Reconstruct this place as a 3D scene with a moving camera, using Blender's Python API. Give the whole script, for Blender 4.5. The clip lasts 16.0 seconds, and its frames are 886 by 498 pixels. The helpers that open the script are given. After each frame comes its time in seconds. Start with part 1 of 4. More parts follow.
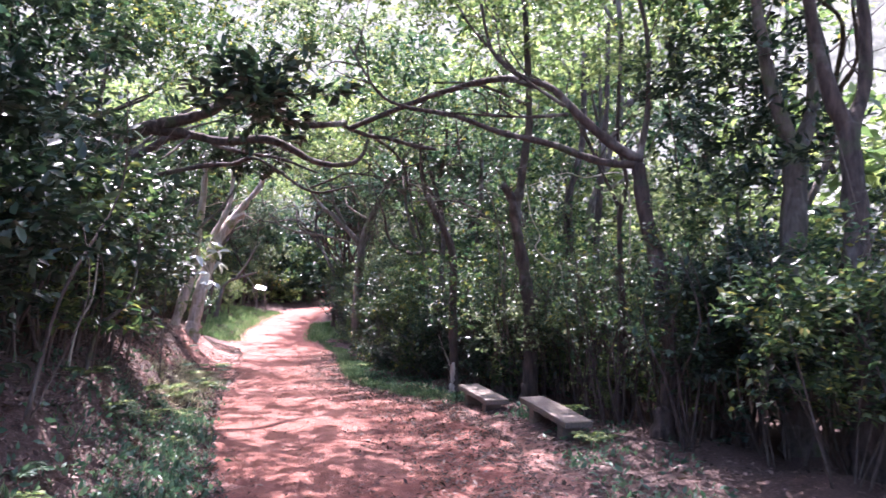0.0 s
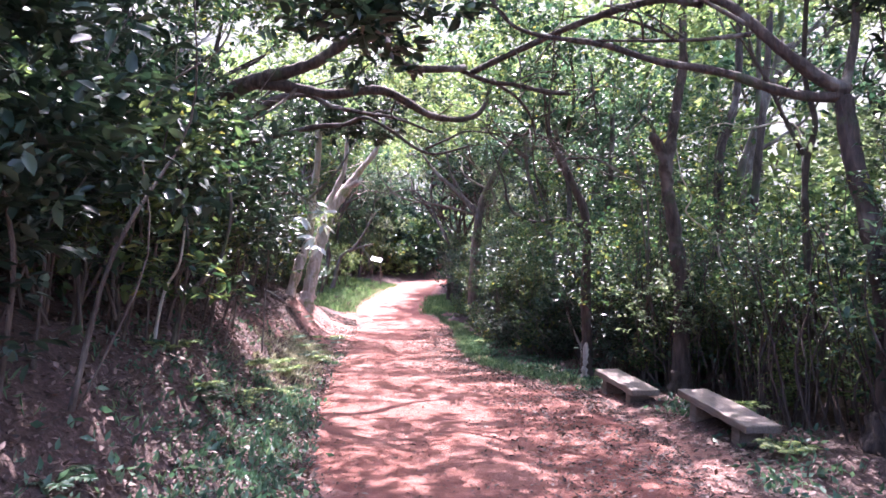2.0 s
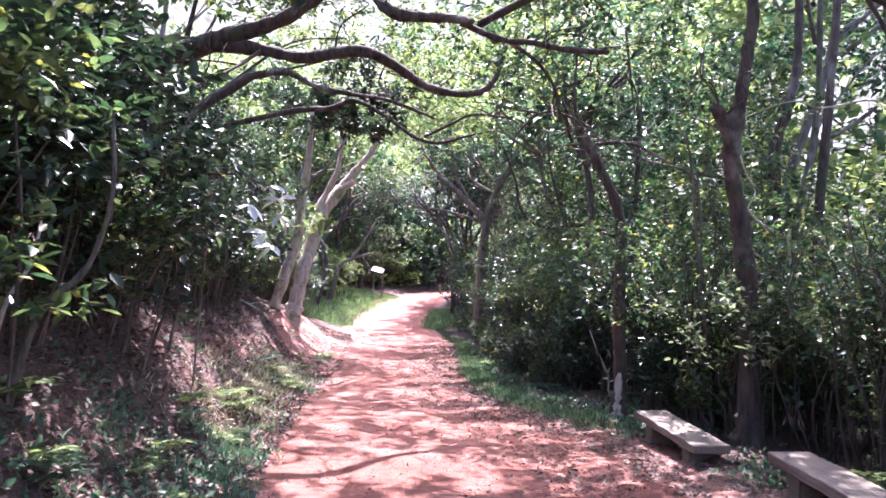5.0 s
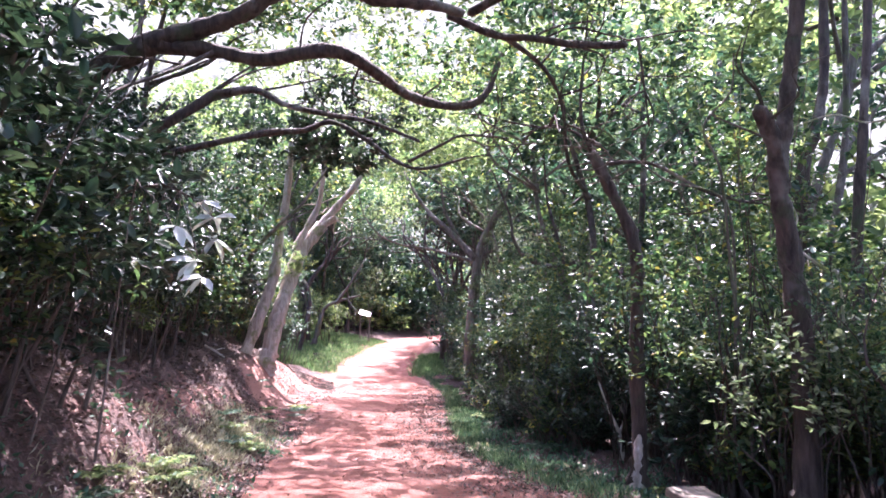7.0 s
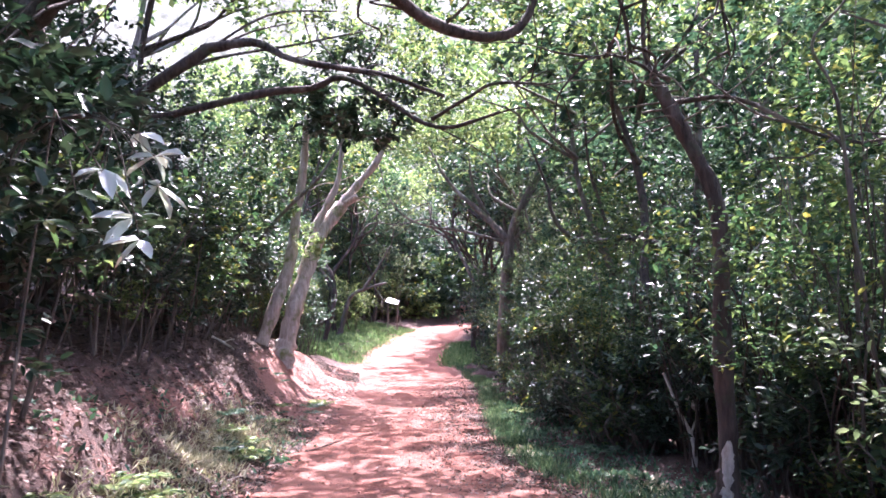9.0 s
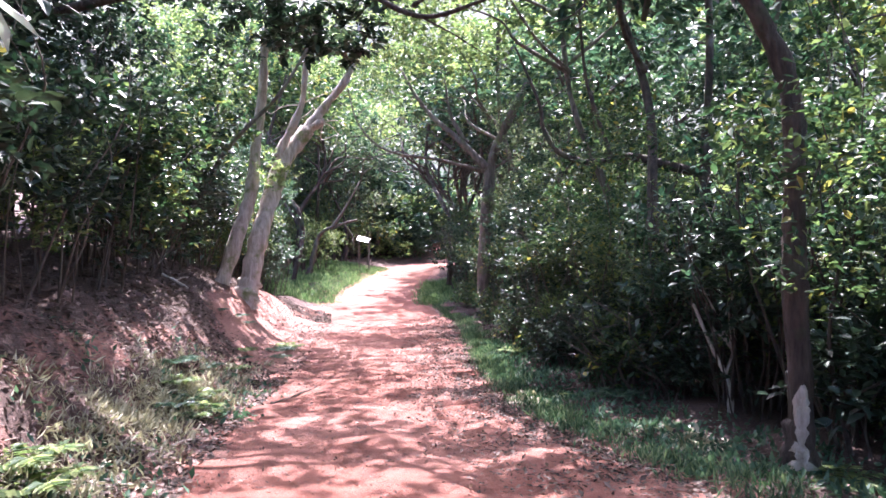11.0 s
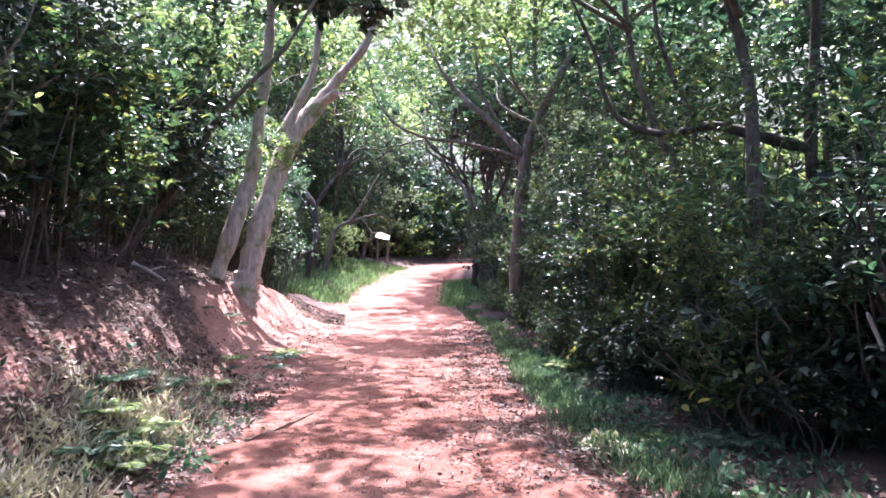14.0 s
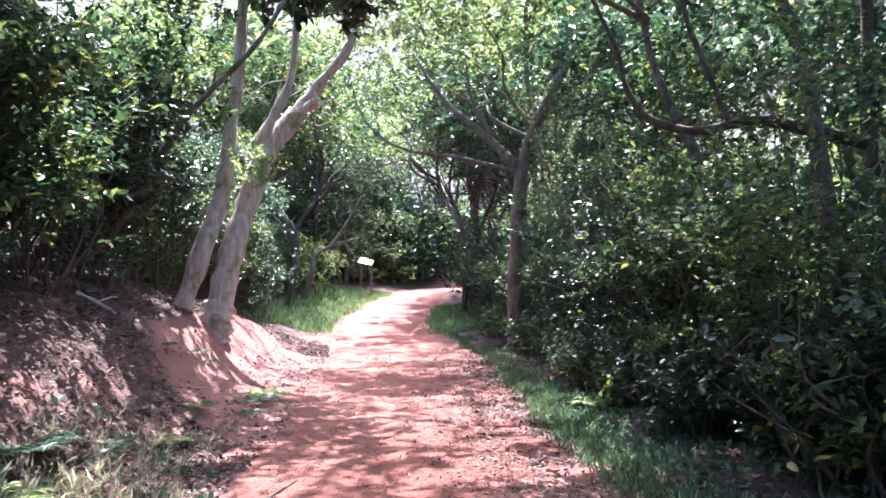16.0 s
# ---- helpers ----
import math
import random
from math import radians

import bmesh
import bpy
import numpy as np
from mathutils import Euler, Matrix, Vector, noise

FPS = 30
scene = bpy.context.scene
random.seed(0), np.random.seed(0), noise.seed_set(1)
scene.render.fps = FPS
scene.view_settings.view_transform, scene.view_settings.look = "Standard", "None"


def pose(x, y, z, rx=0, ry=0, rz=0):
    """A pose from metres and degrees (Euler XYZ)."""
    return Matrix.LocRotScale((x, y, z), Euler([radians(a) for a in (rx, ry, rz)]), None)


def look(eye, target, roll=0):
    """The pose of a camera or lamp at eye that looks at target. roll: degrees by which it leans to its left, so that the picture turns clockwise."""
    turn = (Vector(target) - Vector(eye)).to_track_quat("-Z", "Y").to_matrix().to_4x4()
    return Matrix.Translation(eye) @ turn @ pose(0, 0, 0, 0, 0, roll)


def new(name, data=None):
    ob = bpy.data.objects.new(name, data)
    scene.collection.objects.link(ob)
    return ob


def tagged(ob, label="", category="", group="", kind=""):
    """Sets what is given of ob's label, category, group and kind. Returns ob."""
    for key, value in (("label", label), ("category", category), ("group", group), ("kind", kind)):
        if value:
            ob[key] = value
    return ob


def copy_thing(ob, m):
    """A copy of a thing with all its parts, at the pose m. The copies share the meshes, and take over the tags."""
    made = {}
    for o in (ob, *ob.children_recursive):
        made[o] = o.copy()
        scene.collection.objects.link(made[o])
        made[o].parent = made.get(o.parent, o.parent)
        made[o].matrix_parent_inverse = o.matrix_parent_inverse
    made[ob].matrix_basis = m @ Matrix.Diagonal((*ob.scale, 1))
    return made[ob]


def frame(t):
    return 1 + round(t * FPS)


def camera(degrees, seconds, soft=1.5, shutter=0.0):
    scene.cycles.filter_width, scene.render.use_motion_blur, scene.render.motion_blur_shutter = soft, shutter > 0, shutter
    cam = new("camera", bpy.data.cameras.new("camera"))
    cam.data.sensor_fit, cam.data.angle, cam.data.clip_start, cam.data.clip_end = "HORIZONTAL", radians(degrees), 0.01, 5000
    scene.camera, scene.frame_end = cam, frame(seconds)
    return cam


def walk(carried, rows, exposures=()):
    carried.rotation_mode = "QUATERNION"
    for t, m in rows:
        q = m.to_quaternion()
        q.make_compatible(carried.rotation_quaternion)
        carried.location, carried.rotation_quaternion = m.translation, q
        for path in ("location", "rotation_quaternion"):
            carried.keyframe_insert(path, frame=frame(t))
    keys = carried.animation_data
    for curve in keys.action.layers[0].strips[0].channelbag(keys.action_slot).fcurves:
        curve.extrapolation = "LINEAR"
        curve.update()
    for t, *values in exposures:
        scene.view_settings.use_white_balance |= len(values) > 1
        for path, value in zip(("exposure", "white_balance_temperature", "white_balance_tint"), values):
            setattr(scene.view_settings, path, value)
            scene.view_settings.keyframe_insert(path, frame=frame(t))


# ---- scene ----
cam = camera(64.0, 16.0, soft=1.6, shutter=0.2)
EXPOSURES = [(0.0, 2.95, 5900, 37), (2.0, 3.2, 5850, 37), (4.7, 3.25, 5850, 37), (8.0, 3.2, 5850, 37), (12.0, 3.12, 5800, 28), (16.0, 3.08, 5750, 28)]
PATH = [
    (0, (0.148, -1.881, 1.485), (0.433, 0.088, 1.693), -0.9),
    (0.5, (0.083, -1.463, 1.492), (0.185, 0.525, 1.688), -0.1),
    (1, (0.064, -1.096, 1.492), (0.08, 0.893, 1.699), 0.3),
    (1.5, (0.068, -0.785, 1.485), (0.016, 1.205, 1.679), 0.5),
    (2, (0.079, -0.442, 1.478), (0.045, 1.553, 1.616), 0.1),
    (2.5, (0.089, -0.101, 1.478), (0.048, 1.896, 1.586), 0.4),
    (3, (0.095, 0.279, 1.5), (0.143, 2.276, 1.594), 0.1),
    (3.5, (0.137, 0.605, 1.502), (0.167, 2.602, 1.604), 0.3),
    (4, (0.149, 0.919, 1.524), (0.171, 2.911, 1.706), 0.1),
    (4.5, (0.18, 1.251, 1.533), (0.097, 3.239, 1.737), 0.4),
    (4.7, (0.144, 1.459, 1.528), (0.092, 3.45, 1.705), 0.9),
    (6.8, (0.189, 2.996, 1.562), (0.111, 4.988, 1.727), 0.8),
    (7, (0.177, 3.153, 1.576), (0.148, 5.131, 1.872), 0.9),
    (7.5, (0.152, 3.52, 1.587), (0.063, 5.489, 1.926), 0.3),
    (8, (0.126, 3.916, 1.557), (-0.018, 5.873, 1.944), 0.4),
    (8.5, (0.122, 4.264, 1.585), (0.044, 6.243, 1.865), -0.5),
    (9, (0.12, 4.654, 1.582), (0.011, 6.633, 1.845), 0.1),
    (9.5, (0.113, 5.0, 1.516), (0.038, 6.994, 1.645), 0.1),
    (9.7, (0.08, 5.129, 1.519), (0.033, 7.126, 1.609), 0.0),
    (11.8, (-0.255, 6.615, 1.456), (-0.288, 8.612, 1.57), -1.2),
    (12, (-0.276, 6.742, 1.45), (-0.381, 8.732, 1.613), -1.2),
    (12.5, (-0.225, 7.034, 1.482), (-0.334, 9.031, 1.507), 0.1),
    (13, (-0.266, 7.442, 1.454), (-0.346, 9.441, 1.45), -0.3),
    (13.5, (-0.308, 7.826, 1.475), (-0.437, 9.822, 1.503), 0.9),
    (14, (-0.369, 8.198, 1.423), (-0.448, 10.194, 1.525), 0.2),
    (14.5, (-0.376, 8.515, 1.419), (-0.51, 10.504, 1.574), 0.3),
    (15, (-0.452, 8.874, 1.441), (-0.568, 10.866, 1.582), -0.8),
    (15.5, (-0.589, 9.179, 1.425), (-0.635, 11.172, 1.588), -1.2),
    (16, (-0.674, 9.53, 1.431), (-0.697, 11.522, 1.604), -1.1),
]
walk(cam, [(t, look(eye, target, roll)) for t, eye, target, roll in PATH], EXPOSURES)

# ---- light ----
SUN_ELEV, SUN_AZ = 63.0, 4.0           # degrees; azimuth clockwise from +y
sun_dir = Vector((math.sin(radians(SUN_AZ)) * math.cos(radians(SUN_ELEV)), math.cos(radians(SUN_AZ)) * math.cos(radians(SUN_ELEV)), math.sin(radians(SUN_ELEV))))
world = bpy.data.worlds.new("sky")
scene.world = world
world.use_nodes = True
wn = world.node_tree
wn.nodes.clear()
sky = wn.nodes.new("ShaderNodeTexSky")
sky.sky_type = 'NISHITA'
sky.sun_disc = False
sky.sun_elevation, sky.sun_rotation = radians(SUN_ELEV), radians(SUN_AZ)
sky.air_density, sky.dust_density = 1.0, 3.0
wbg = wn.nodes.new("ShaderNodeBackground")
wbg.inputs[1].default_value = 0.145
wout = wn.nodes.new("ShaderNodeOutputWorld")
wn.links.new(sky.outputs[0], wbg.inputs[0])
wn.links.new(wbg.outputs[0], wout.inputs[0])
sun = new("sun", bpy.data.lights.new("sun", 'SUN'))
sun.data.energy, sun.data.angle, sun.data.color = 3.4, radians(0.55), (1.0, 0.95, 0.86)
sun.matrix_world = look(sun_dir * 60, (0, 0, 0))


# ---- materials ----
def mat(name, rough=0.8):
    m = bpy.data.materials.new(name)
    m.use_nodes = True
    nt = m.node_tree
    b = nt.nodes["Principled BSDF"]
    b.inputs["Roughness"].default_value = rough
    return m, nt, b


def nod(nt, kind, **props):
    n = nt.nodes.new(kind)
    for k, v in props.items():
        n.inputs[k.replace("_", " ")].default_value = v
    return n


def ramp(nt, src, stops):
    r = nt.nodes.new("ShaderNodeValToRGB")
    while len(r.color_ramp.elements) < len(stops):
        r.color_ramp.elements.new(0.5)
    for e, (p, c) in zip(r.color_ramp.elements, stops):
        e.position, e.color = p, (*c, 1)
    nt.links.new(src, r.inputs[0])
    return r.outputs[0]


def mix(nt, fac, a, b, mode='MIX'):
    n = nt.nodes.new("ShaderNodeMix")
    n.data_type, n.blend_type = 'RGBA', mode
    for sock, v in ((n.inputs[0], fac), (n.inputs[6], a), (n.inputs[7], b)):
        if hasattr(v, "is_linked"):
            nt.links.new(v, sock)
        else:
            sock.default_value = v if isinstance(v, float) else (*v, 1)
    return n.outputs[2]


def noise_tex(nt, scale, detail=4.0, rough=0.6, stretch=None):
    tc = nt.nodes.new("ShaderNodeTexCoord")
    n = nod(nt, "ShaderNodeTexNoise", Scale=scale, Detail=detail, Roughness=rough)
    src = tc.outputs["Object"]
    if stretch:
        mp = nt.nodes.new("ShaderNodeMapping")
        mp.inputs["Scale"].default_value = stretch
        nt.links.new(src, mp.inputs[0])
        src = mp.outputs[0]
    nt.links.new(src, n.inputs["Vector"])
    return n.outputs["Fac"]


def bump(nt, b, height, strength, dist):
    n = nt.nodes.new("ShaderNodeBump")
    n.inputs["Strength"].default_value, n.inputs["Distance"].default_value = strength, dist
    nt.links.new(height, n.inputs["Height"])
    nt.links.new(n.outputs[0], b.inputs["Normal"])


def leaf_material(name, dark, mid, light, translucent=0.35, rough=0.42, rare=None):
    m, nt, b = mat(name, rough)
    geo = nt.nodes.new("ShaderNodeNewGeometry")
    stops = [(0.0, dark), (0.5, mid), (0.9, light)]
    if rare:
        stops.append((0.985, rare))
    col = ramp(nt, geo.outputs["Random Per Island"], stops)
    col = mix(nt, noise_tex(nt, 1.3, 3.0), col, mix(nt, 0.45, col, (0.0, 0.02, 0.01)))
    nt.links.new(col, b.inputs["Base Color"])
    b.inputs["Specular IOR Level"].default_value = 0.34
    tr = nt.nodes.new("ShaderNodeBsdfTranslucent")
    tcol = mix(nt, 1.0, col, (1.4, 1.5, 1.05), 'MULTIPLY')
    nt.links.new(tcol, tr.inputs[0])
    ms = nt.nodes.new("ShaderNodeMixShader")
    ms.inputs[0].default_value = translucent
    nt.links.new(b.outputs[0], ms.inputs[1])
    nt.links.new(tr.outputs[0], ms.inputs[2])
    nt.links.new(ms.outputs[0], nt.nodes["Material Output"].inputs[0])
    return m


def bark_material(name, dark, light, moss=None, amount=0.4):
    m, nt, b = mat(name, 0.9)
    g = noise_tex(nt, 14.0, 6.0, 0.65, (1.0, 1.0, 0.22))
    col = ramp(nt, g, [(0.3, dark), (0.7, light)])
    big = noise_tex(nt, 1.7, 4.0)
    col = mix(nt, ramp(nt, big, [(0.55, (0, 0, 0)), (0.72, (1, 1, 1))]), col, mix(nt, 0.35, col, (0.5, 0.48, 0.43)))
    if moss:
        col = mix(nt, ramp(nt, noise_tex(nt, 2.6, 5.0), [(0.62 - amount * 0.4, (0, 0, 0)), (0.72 - amount * 0.3, (1, 1, 1))]), col, moss)
    nt.links.new(col, b.inputs["Base Color"])
    bump(nt, b, g, 1.0, 0.05)
    return m


LEAF = leaf_material("leaf", (0.018, 0.04, 0.025), (0.053, 0.1, 0.05), (0.16, 0.21, 0.085), 0.42, 0.38, rare=(0.3, 0.26, 0.07))
# light green leaf; back shrubs and tall crowns get their sunlight from its colour
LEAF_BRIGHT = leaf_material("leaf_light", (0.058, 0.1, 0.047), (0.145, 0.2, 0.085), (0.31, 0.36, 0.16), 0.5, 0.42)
# dark leaf; the left bank and thicket foot take their shade from its colour
LEAF_DARK = leaf_material("leaf_dark_shade", (0.013, 0.028, 0.021), (0.03, 0.054, 0.037), (0.065, 0.1, 0.06), 0.16, 0.38)
LEAF_BLUE = leaf_material("leaf_cool", (0.02, 0.048, 0.038), (0.047, 0.095, 0.066), (0.125, 0.185, 0.115), 0.36, 0.38)
# near-white leaf: the sun's glare is painted as its base colour
LEAF_GLARE = leaf_material("leaf_glare", (0.4, 0.45, 0.44), (0.56, 0.6, 0.6), (0.7, 0.74, 0.74), 0.15, 0.35)
GRASS = leaf_material("grass_blade", (0.04, 0.085, 0.045), (0.09, 0.165, 0.09), (0.26, 0.33, 0.19), 0.25, 0.6)
# the grass once more, brighter: far sunlight is put into the colour
GRASS_SUN = leaf_material("grass_sun_blade", (0.09, 0.165, 0.07), (0.165, 0.27, 0.125), (0.32, 0.41, 0.23), 0.4, 0.55)
SEEDLING = leaf_material("seedling_leaf", (0.04, 0.085, 0.058), (0.075, 0.15, 0.1), (0.15, 0.24, 0.16), 0.3, 0.45)
# muted light leaf: haze and backlight are put into its colour
LEAF_HAZE = leaf_material("leaf_haze", (0.06, 0.088, 0.055), (0.13, 0.165, 0.1), (0.27, 0.3, 0.2), 0.5, 0.45)
STRAW = leaf_material("dry_grass_blade", (0.24, 0.21, 0.14), (0.43, 0.39, 0.28), (0.62, 0.58, 0.46), 0.2, 0.7)
DRY = leaf_material("dead_leaf", (0.036, 0.02, 0.018), (0.095, 0.055, 0.046), (0.3, 0.205, 0.175), 0.05, 0.75)
BARK_DARK = bark_material("bark_dark", (0.01, 0.007, 0.006), (0.105, 0.075, 0.062), (0.05, 0.06, 0.03), 0.15)
BARK_GREY = bark_material("bark_grey", (0.035, 0.03, 0.025), (0.17, 0.14, 0.115), (0.09, 0.11, 0.05), 0.25)
BARK_PALE = bark_material("bark_pale", (0.27, 0.21, 0.175), (0.66, 0.58, 0.51), (0.17, 0.2, 0.08), 0.2)
TWIG = bark_material("twig_bark", (0.035, 0.028, 0.023), (0.16, 0.125, 0.1))
TWIG_PALE = bark_material("twig_pale", (0.3, 0.26, 0.22), (0.62, 0.57, 0.5))


def soil_material():
    m, nt, b = mat("red_soil", 0.95)
    big, mid, fine = noise_tex(nt, 0.55, 4.0), noise_tex(nt, 5.0, 6.0, 0.7), noise_tex(nt, 60.0, 5.0, 0.75)
    col = ramp(nt, mid, [(0.25, (0.135, 0.043, 0.03)), (0.55, (0.26, 0.089, 0.061)), (0.8, (0.38, 0.155, 0.118))])
    col = mix(nt, ramp(nt, big, [(0.42, (0, 0, 0)), (0.62, (1, 1, 1))]), col, mix(nt, 0.28, col, (0.4, 0.22, 0.18)))
    col = mix(nt, ramp(nt, fine, [(0.54, (0, 0, 0)), (0.66, (0.8, 0.8, 0.8))]), col, (0.13, 0.065, 0.055))
    nt.links.new(col, b.inputs["Base Color"])
    h = nt.nodes.new("ShaderNodeMath")
    h.operation = 'ADD'
    nt.links.new(mid, h.inputs[0])
    nt.links.new(fine, h.inputs[1])
    bump(nt, b, h.outputs[0], 0.9, 0.03)
    return m


def floor_material():
    m, nt, b = mat("forest_floor", 0.95)
    mid, fine = noise_tex(nt, 3.0, 6.0, 0.7), noise_tex(nt, 32.0, 5.0, 0.75)
    litter = ramp(nt, fine, [(0.3, (0.03, 0.018, 0.015)), (0.55, (0.1, 0.058, 0.048)), (0.8, (0.27, 0.18, 0.155))])
    soil = ramp(nt, fine, [(0.25, (0.2, 0.085, 0.064)), (0.6, (0.37, 0.185, 0.148)), (0.85, (0.5, 0.32, 0.275))])
    att = nt.nodes.new("ShaderNodeAttribute")
    att.attribute_name = "bare"
    mm = nt.nodes.new("ShaderNodeMath")
    mm.operation = 'ADD'
    nt.links.new(att.outputs["Fac"], mm.inputs[0])
    nt.links.new(mid, mm.inputs[1])
    col = mix(nt, ramp(nt, mm.outputs[0], [(0.72, (0, 0, 0)), (0.95, (1, 1, 1))]), litter, soil)
    nt.links.new(col, b.inputs["Base Color"])
    bump(nt, b, fine, 0.9, 0.05)
    return m


SOIL, FLOOR = soil_material(), floor_material()


def plank_material():
    m, nt, b = mat("weathered_wood", 0.85)
    g = noise_tex(nt, 9.0, 7.0, 0.7, (6.0, 0.5, 6.0))
    col = ramp(nt, g, [(0.25, (0.07, 0.056, 0.045)), (0.6, (0.19, 0.155, 0.125)), (0.85, (0.3, 0.25, 0.205))])
    col = mix(nt, ramp(nt, noise_tex(nt, 4.0), [(0.55, (0, 0, 0)), (0.75, (0.6, 0.6, 0.6))]), col, (0.13, 0.12, 0.08))
    nt.links.new(col, b.inputs["Base Color"])
    bump(nt, b, g, 0.5, 0.01)
    return m


WOOD = plank_material()
BOARD = mat("sign_board", 0.4)[0]
BOARD.node_tree.nodes["Principled BSDF"].inputs["Base Color"].default_value = (0.5, 0.54, 0.52, 1)
INK = mat("sign_print", 0.6)[0]
INK.node_tree.nodes["Principled BSDF"].inputs["Base Color"].default_value = (0.35, 0.4, 0.4, 1)


# ---- plan: path edges, heights ----
EDGE_Y = (-20, 0, 4.4, 6, 9, 11.6, 13.3, 16, 21.5, 25, 29, 33, 37, 46, 57, 66, 74)
EDGE_L = (-0.6, -0.7, -0.95, -1.3, -1.8, -2.1, -2.25, -2.45, -3.1, -3.5, -4.2, -4.6, -4.6, -4.0, -3.2, 0.5, 8.0)
EDGE_R = (1.7, 1.7, 1.85, 2.1, 1.95, 0.9, 0.45, 0.25, 0.1, 0.0, -0.7, -1.2, -1.2, -1.0, 0.4, 5.0, 14.0)
LEVEL_Y = (-20, 0, 5, 8, 11, 18, 27, 32, 45, 60, 72, 95, 320)
LEVEL_Z = (-0.1, 0.0, 0.1, 0.18, 0.22, 0.3, 0.5, 1.0, 2.2, 3.0, 3.8, 9.0, 40.0)
BANK_X = (0, 0.4, 0.75, 1.1, 1.6, 2.5, 5, 12, 22, 80)
BANK_Z = (0, 0.08, 0.32, 0.8, 1.2, 1.6, 2.1, 3.0, 6.0, 24.0)
# where the path's left side is worn into a smooth hollow below the twin-stemmed tree
HOLLOW_X = (0, 0.35, 0.7, 1.05, 1.35, 1.65, 2.0, 2.6, 5, 12, 22, 80)
HOLLOW_Z = (0, 0.05, 0.17, 0.46, 0.9, 1.14, 1.32, 1.56, 2.1, 3.0, 6.0, 24.0)


def left_edge(y):
    return np.interp(y, EDGE_Y, EDGE_L)


def right_edge(y):
    return np.interp(y, EDGE_Y, EDGE_R)


def height(x, y):
    """The ground's height, for numbers or arrays."""
    base = np.interp(y, LEVEL_Y, LEVEL_Z)
    left, right = left_edge(y) - x, x - right_edge(y)
    k = np.interp(y, (-20, 0, 3, 22, 31, 50), (0.75, 0.75, 1.0, 1.0, 0.15, 0.3))
    k = np.where(left > 8, np.maximum(k, 0.8), k)
    w = np.interp(y, (12.5, 15.5, 23, 27), (0, 1, 1, 0))
    rise = ((1 - w) * np.interp(left, BANK_X, BANK_Z) + w * np.interp(left, HOLLOW_X, HOLLOW_Z)) * k * (left > 0)
    fall = np.interp(right, (0, 0.8, 2.0, 5, 12, 22, 80), (0, 0.05, 0.0, -0.2, -0.2, 0.2, 6.0)) * (right > 0)
    rough = 0.04 * np.sin(x * 2.3 + 1.1 * y) + 0.03 * np.sin(x * 5.1 - y * 3.7) + 0.03 * np.sin(y * 4.3 + x)
    out = np.clip(np.maximum(left, right) / 0.5, 0, 1) * (1 - 0.65 * w * (left > 0) * (left < 1.8))
    clods = 0.035 * np.sin(6.1 * x + 2.2 * y) * np.sin(4.7 * y - 1.9 * x) + 0.02 * np.sin(11 * y + 3 * x)
    return base + rise + fall + rough * out + clods * np.clip(left / 0.5, 0, 1) * (left < 3) * (1 - w)


# ---- mesh helpers ----
def mesh_of(name, verts, faces_flat, loops, material):
    """A mesh from arrays: vertices (n, 3), the corners' vertex numbers, and corners per face."""
    me = bpy.data.meshes.new(name)
    n, f = len(verts), len(faces_flat) // loops
    me.vertices.add(n)
    me.vertices.foreach_set("co", np.asarray(verts, dtype=np.float32).ravel())
    me.loops.add(len(faces_flat))
    me.loops.foreach_set("vertex_index", np.asarray(faces_flat, dtype=np.int32))
    me.polygons.add(f)
    me.polygons.foreach_set("loop_start", np.arange(0, f * loops, loops, dtype=np.int32))
    me.update(calc_edges=True)
    me.materials.append(material)
    return me


def part(name, bm, material, parent, label=""):
    me = bpy.data.meshes.new(name)
    bm.to_mesh(me)
    bm.free()
    me.materials.append(material)
    return attach(name, me, parent, label)


def attach(name, me, parent, label=""):
    ob = new(name, me)
    ob.parent = parent
    if label:
        ob["label"] = label
    return ob


LEAF_SHAPE = np.array([(0, 0, 0), (0.3, 0.2, 0.05), (0.68, 0.18, 0.04), (1, 0, -0.1), (0.68, -0.18, 0.04), (0.3, -0.2, 0.05)])
LEAF_TRIS = np.array([(0, 1, 2), (0, 2, 3), (0, 3, 4), (0, 4, 5)])


def unit(v):
    return v / np.maximum(np.linalg.norm(v, axis=1, keepdims=True), 1e-6)


PLAIN_SHAPE = np.array([(0, 0, 0), (0.45, 0.24, 0.05), (1, 0, -0.1), (0.45, -0.24, 0.05)])
PLAIN_TRIS = np.array([(0, 1, 2), (0, 2, 3)])


def leaf_mesh(name, at, along, up, size, material, width=1.0, plain=False):
    """Folded leaves: rows of place, direction, upper side and length."""
    along = unit(along)
    side = unit(np.cross(up, along))
    up = np.cross(along, side)
    shape, tris = (PLAIN_SHAPE, PLAIN_TRIS) if plain else (LEAF_SHAPE, LEAF_TRIS)
    s = shape * np.array((1, width, 1))
    v = at[:, None] + size[:, None, None] * (s[None, :, :1] * along[:, None] + s[None, :, 1:2] * side[:, None] + s[None, :, 2:] * up[:, None])
    tri = (tris[None] + len(shape) * np.arange(len(at))[:, None, None]).ravel()
    return mesh_of(name, v.reshape(-1, 3), tri, 3, material)


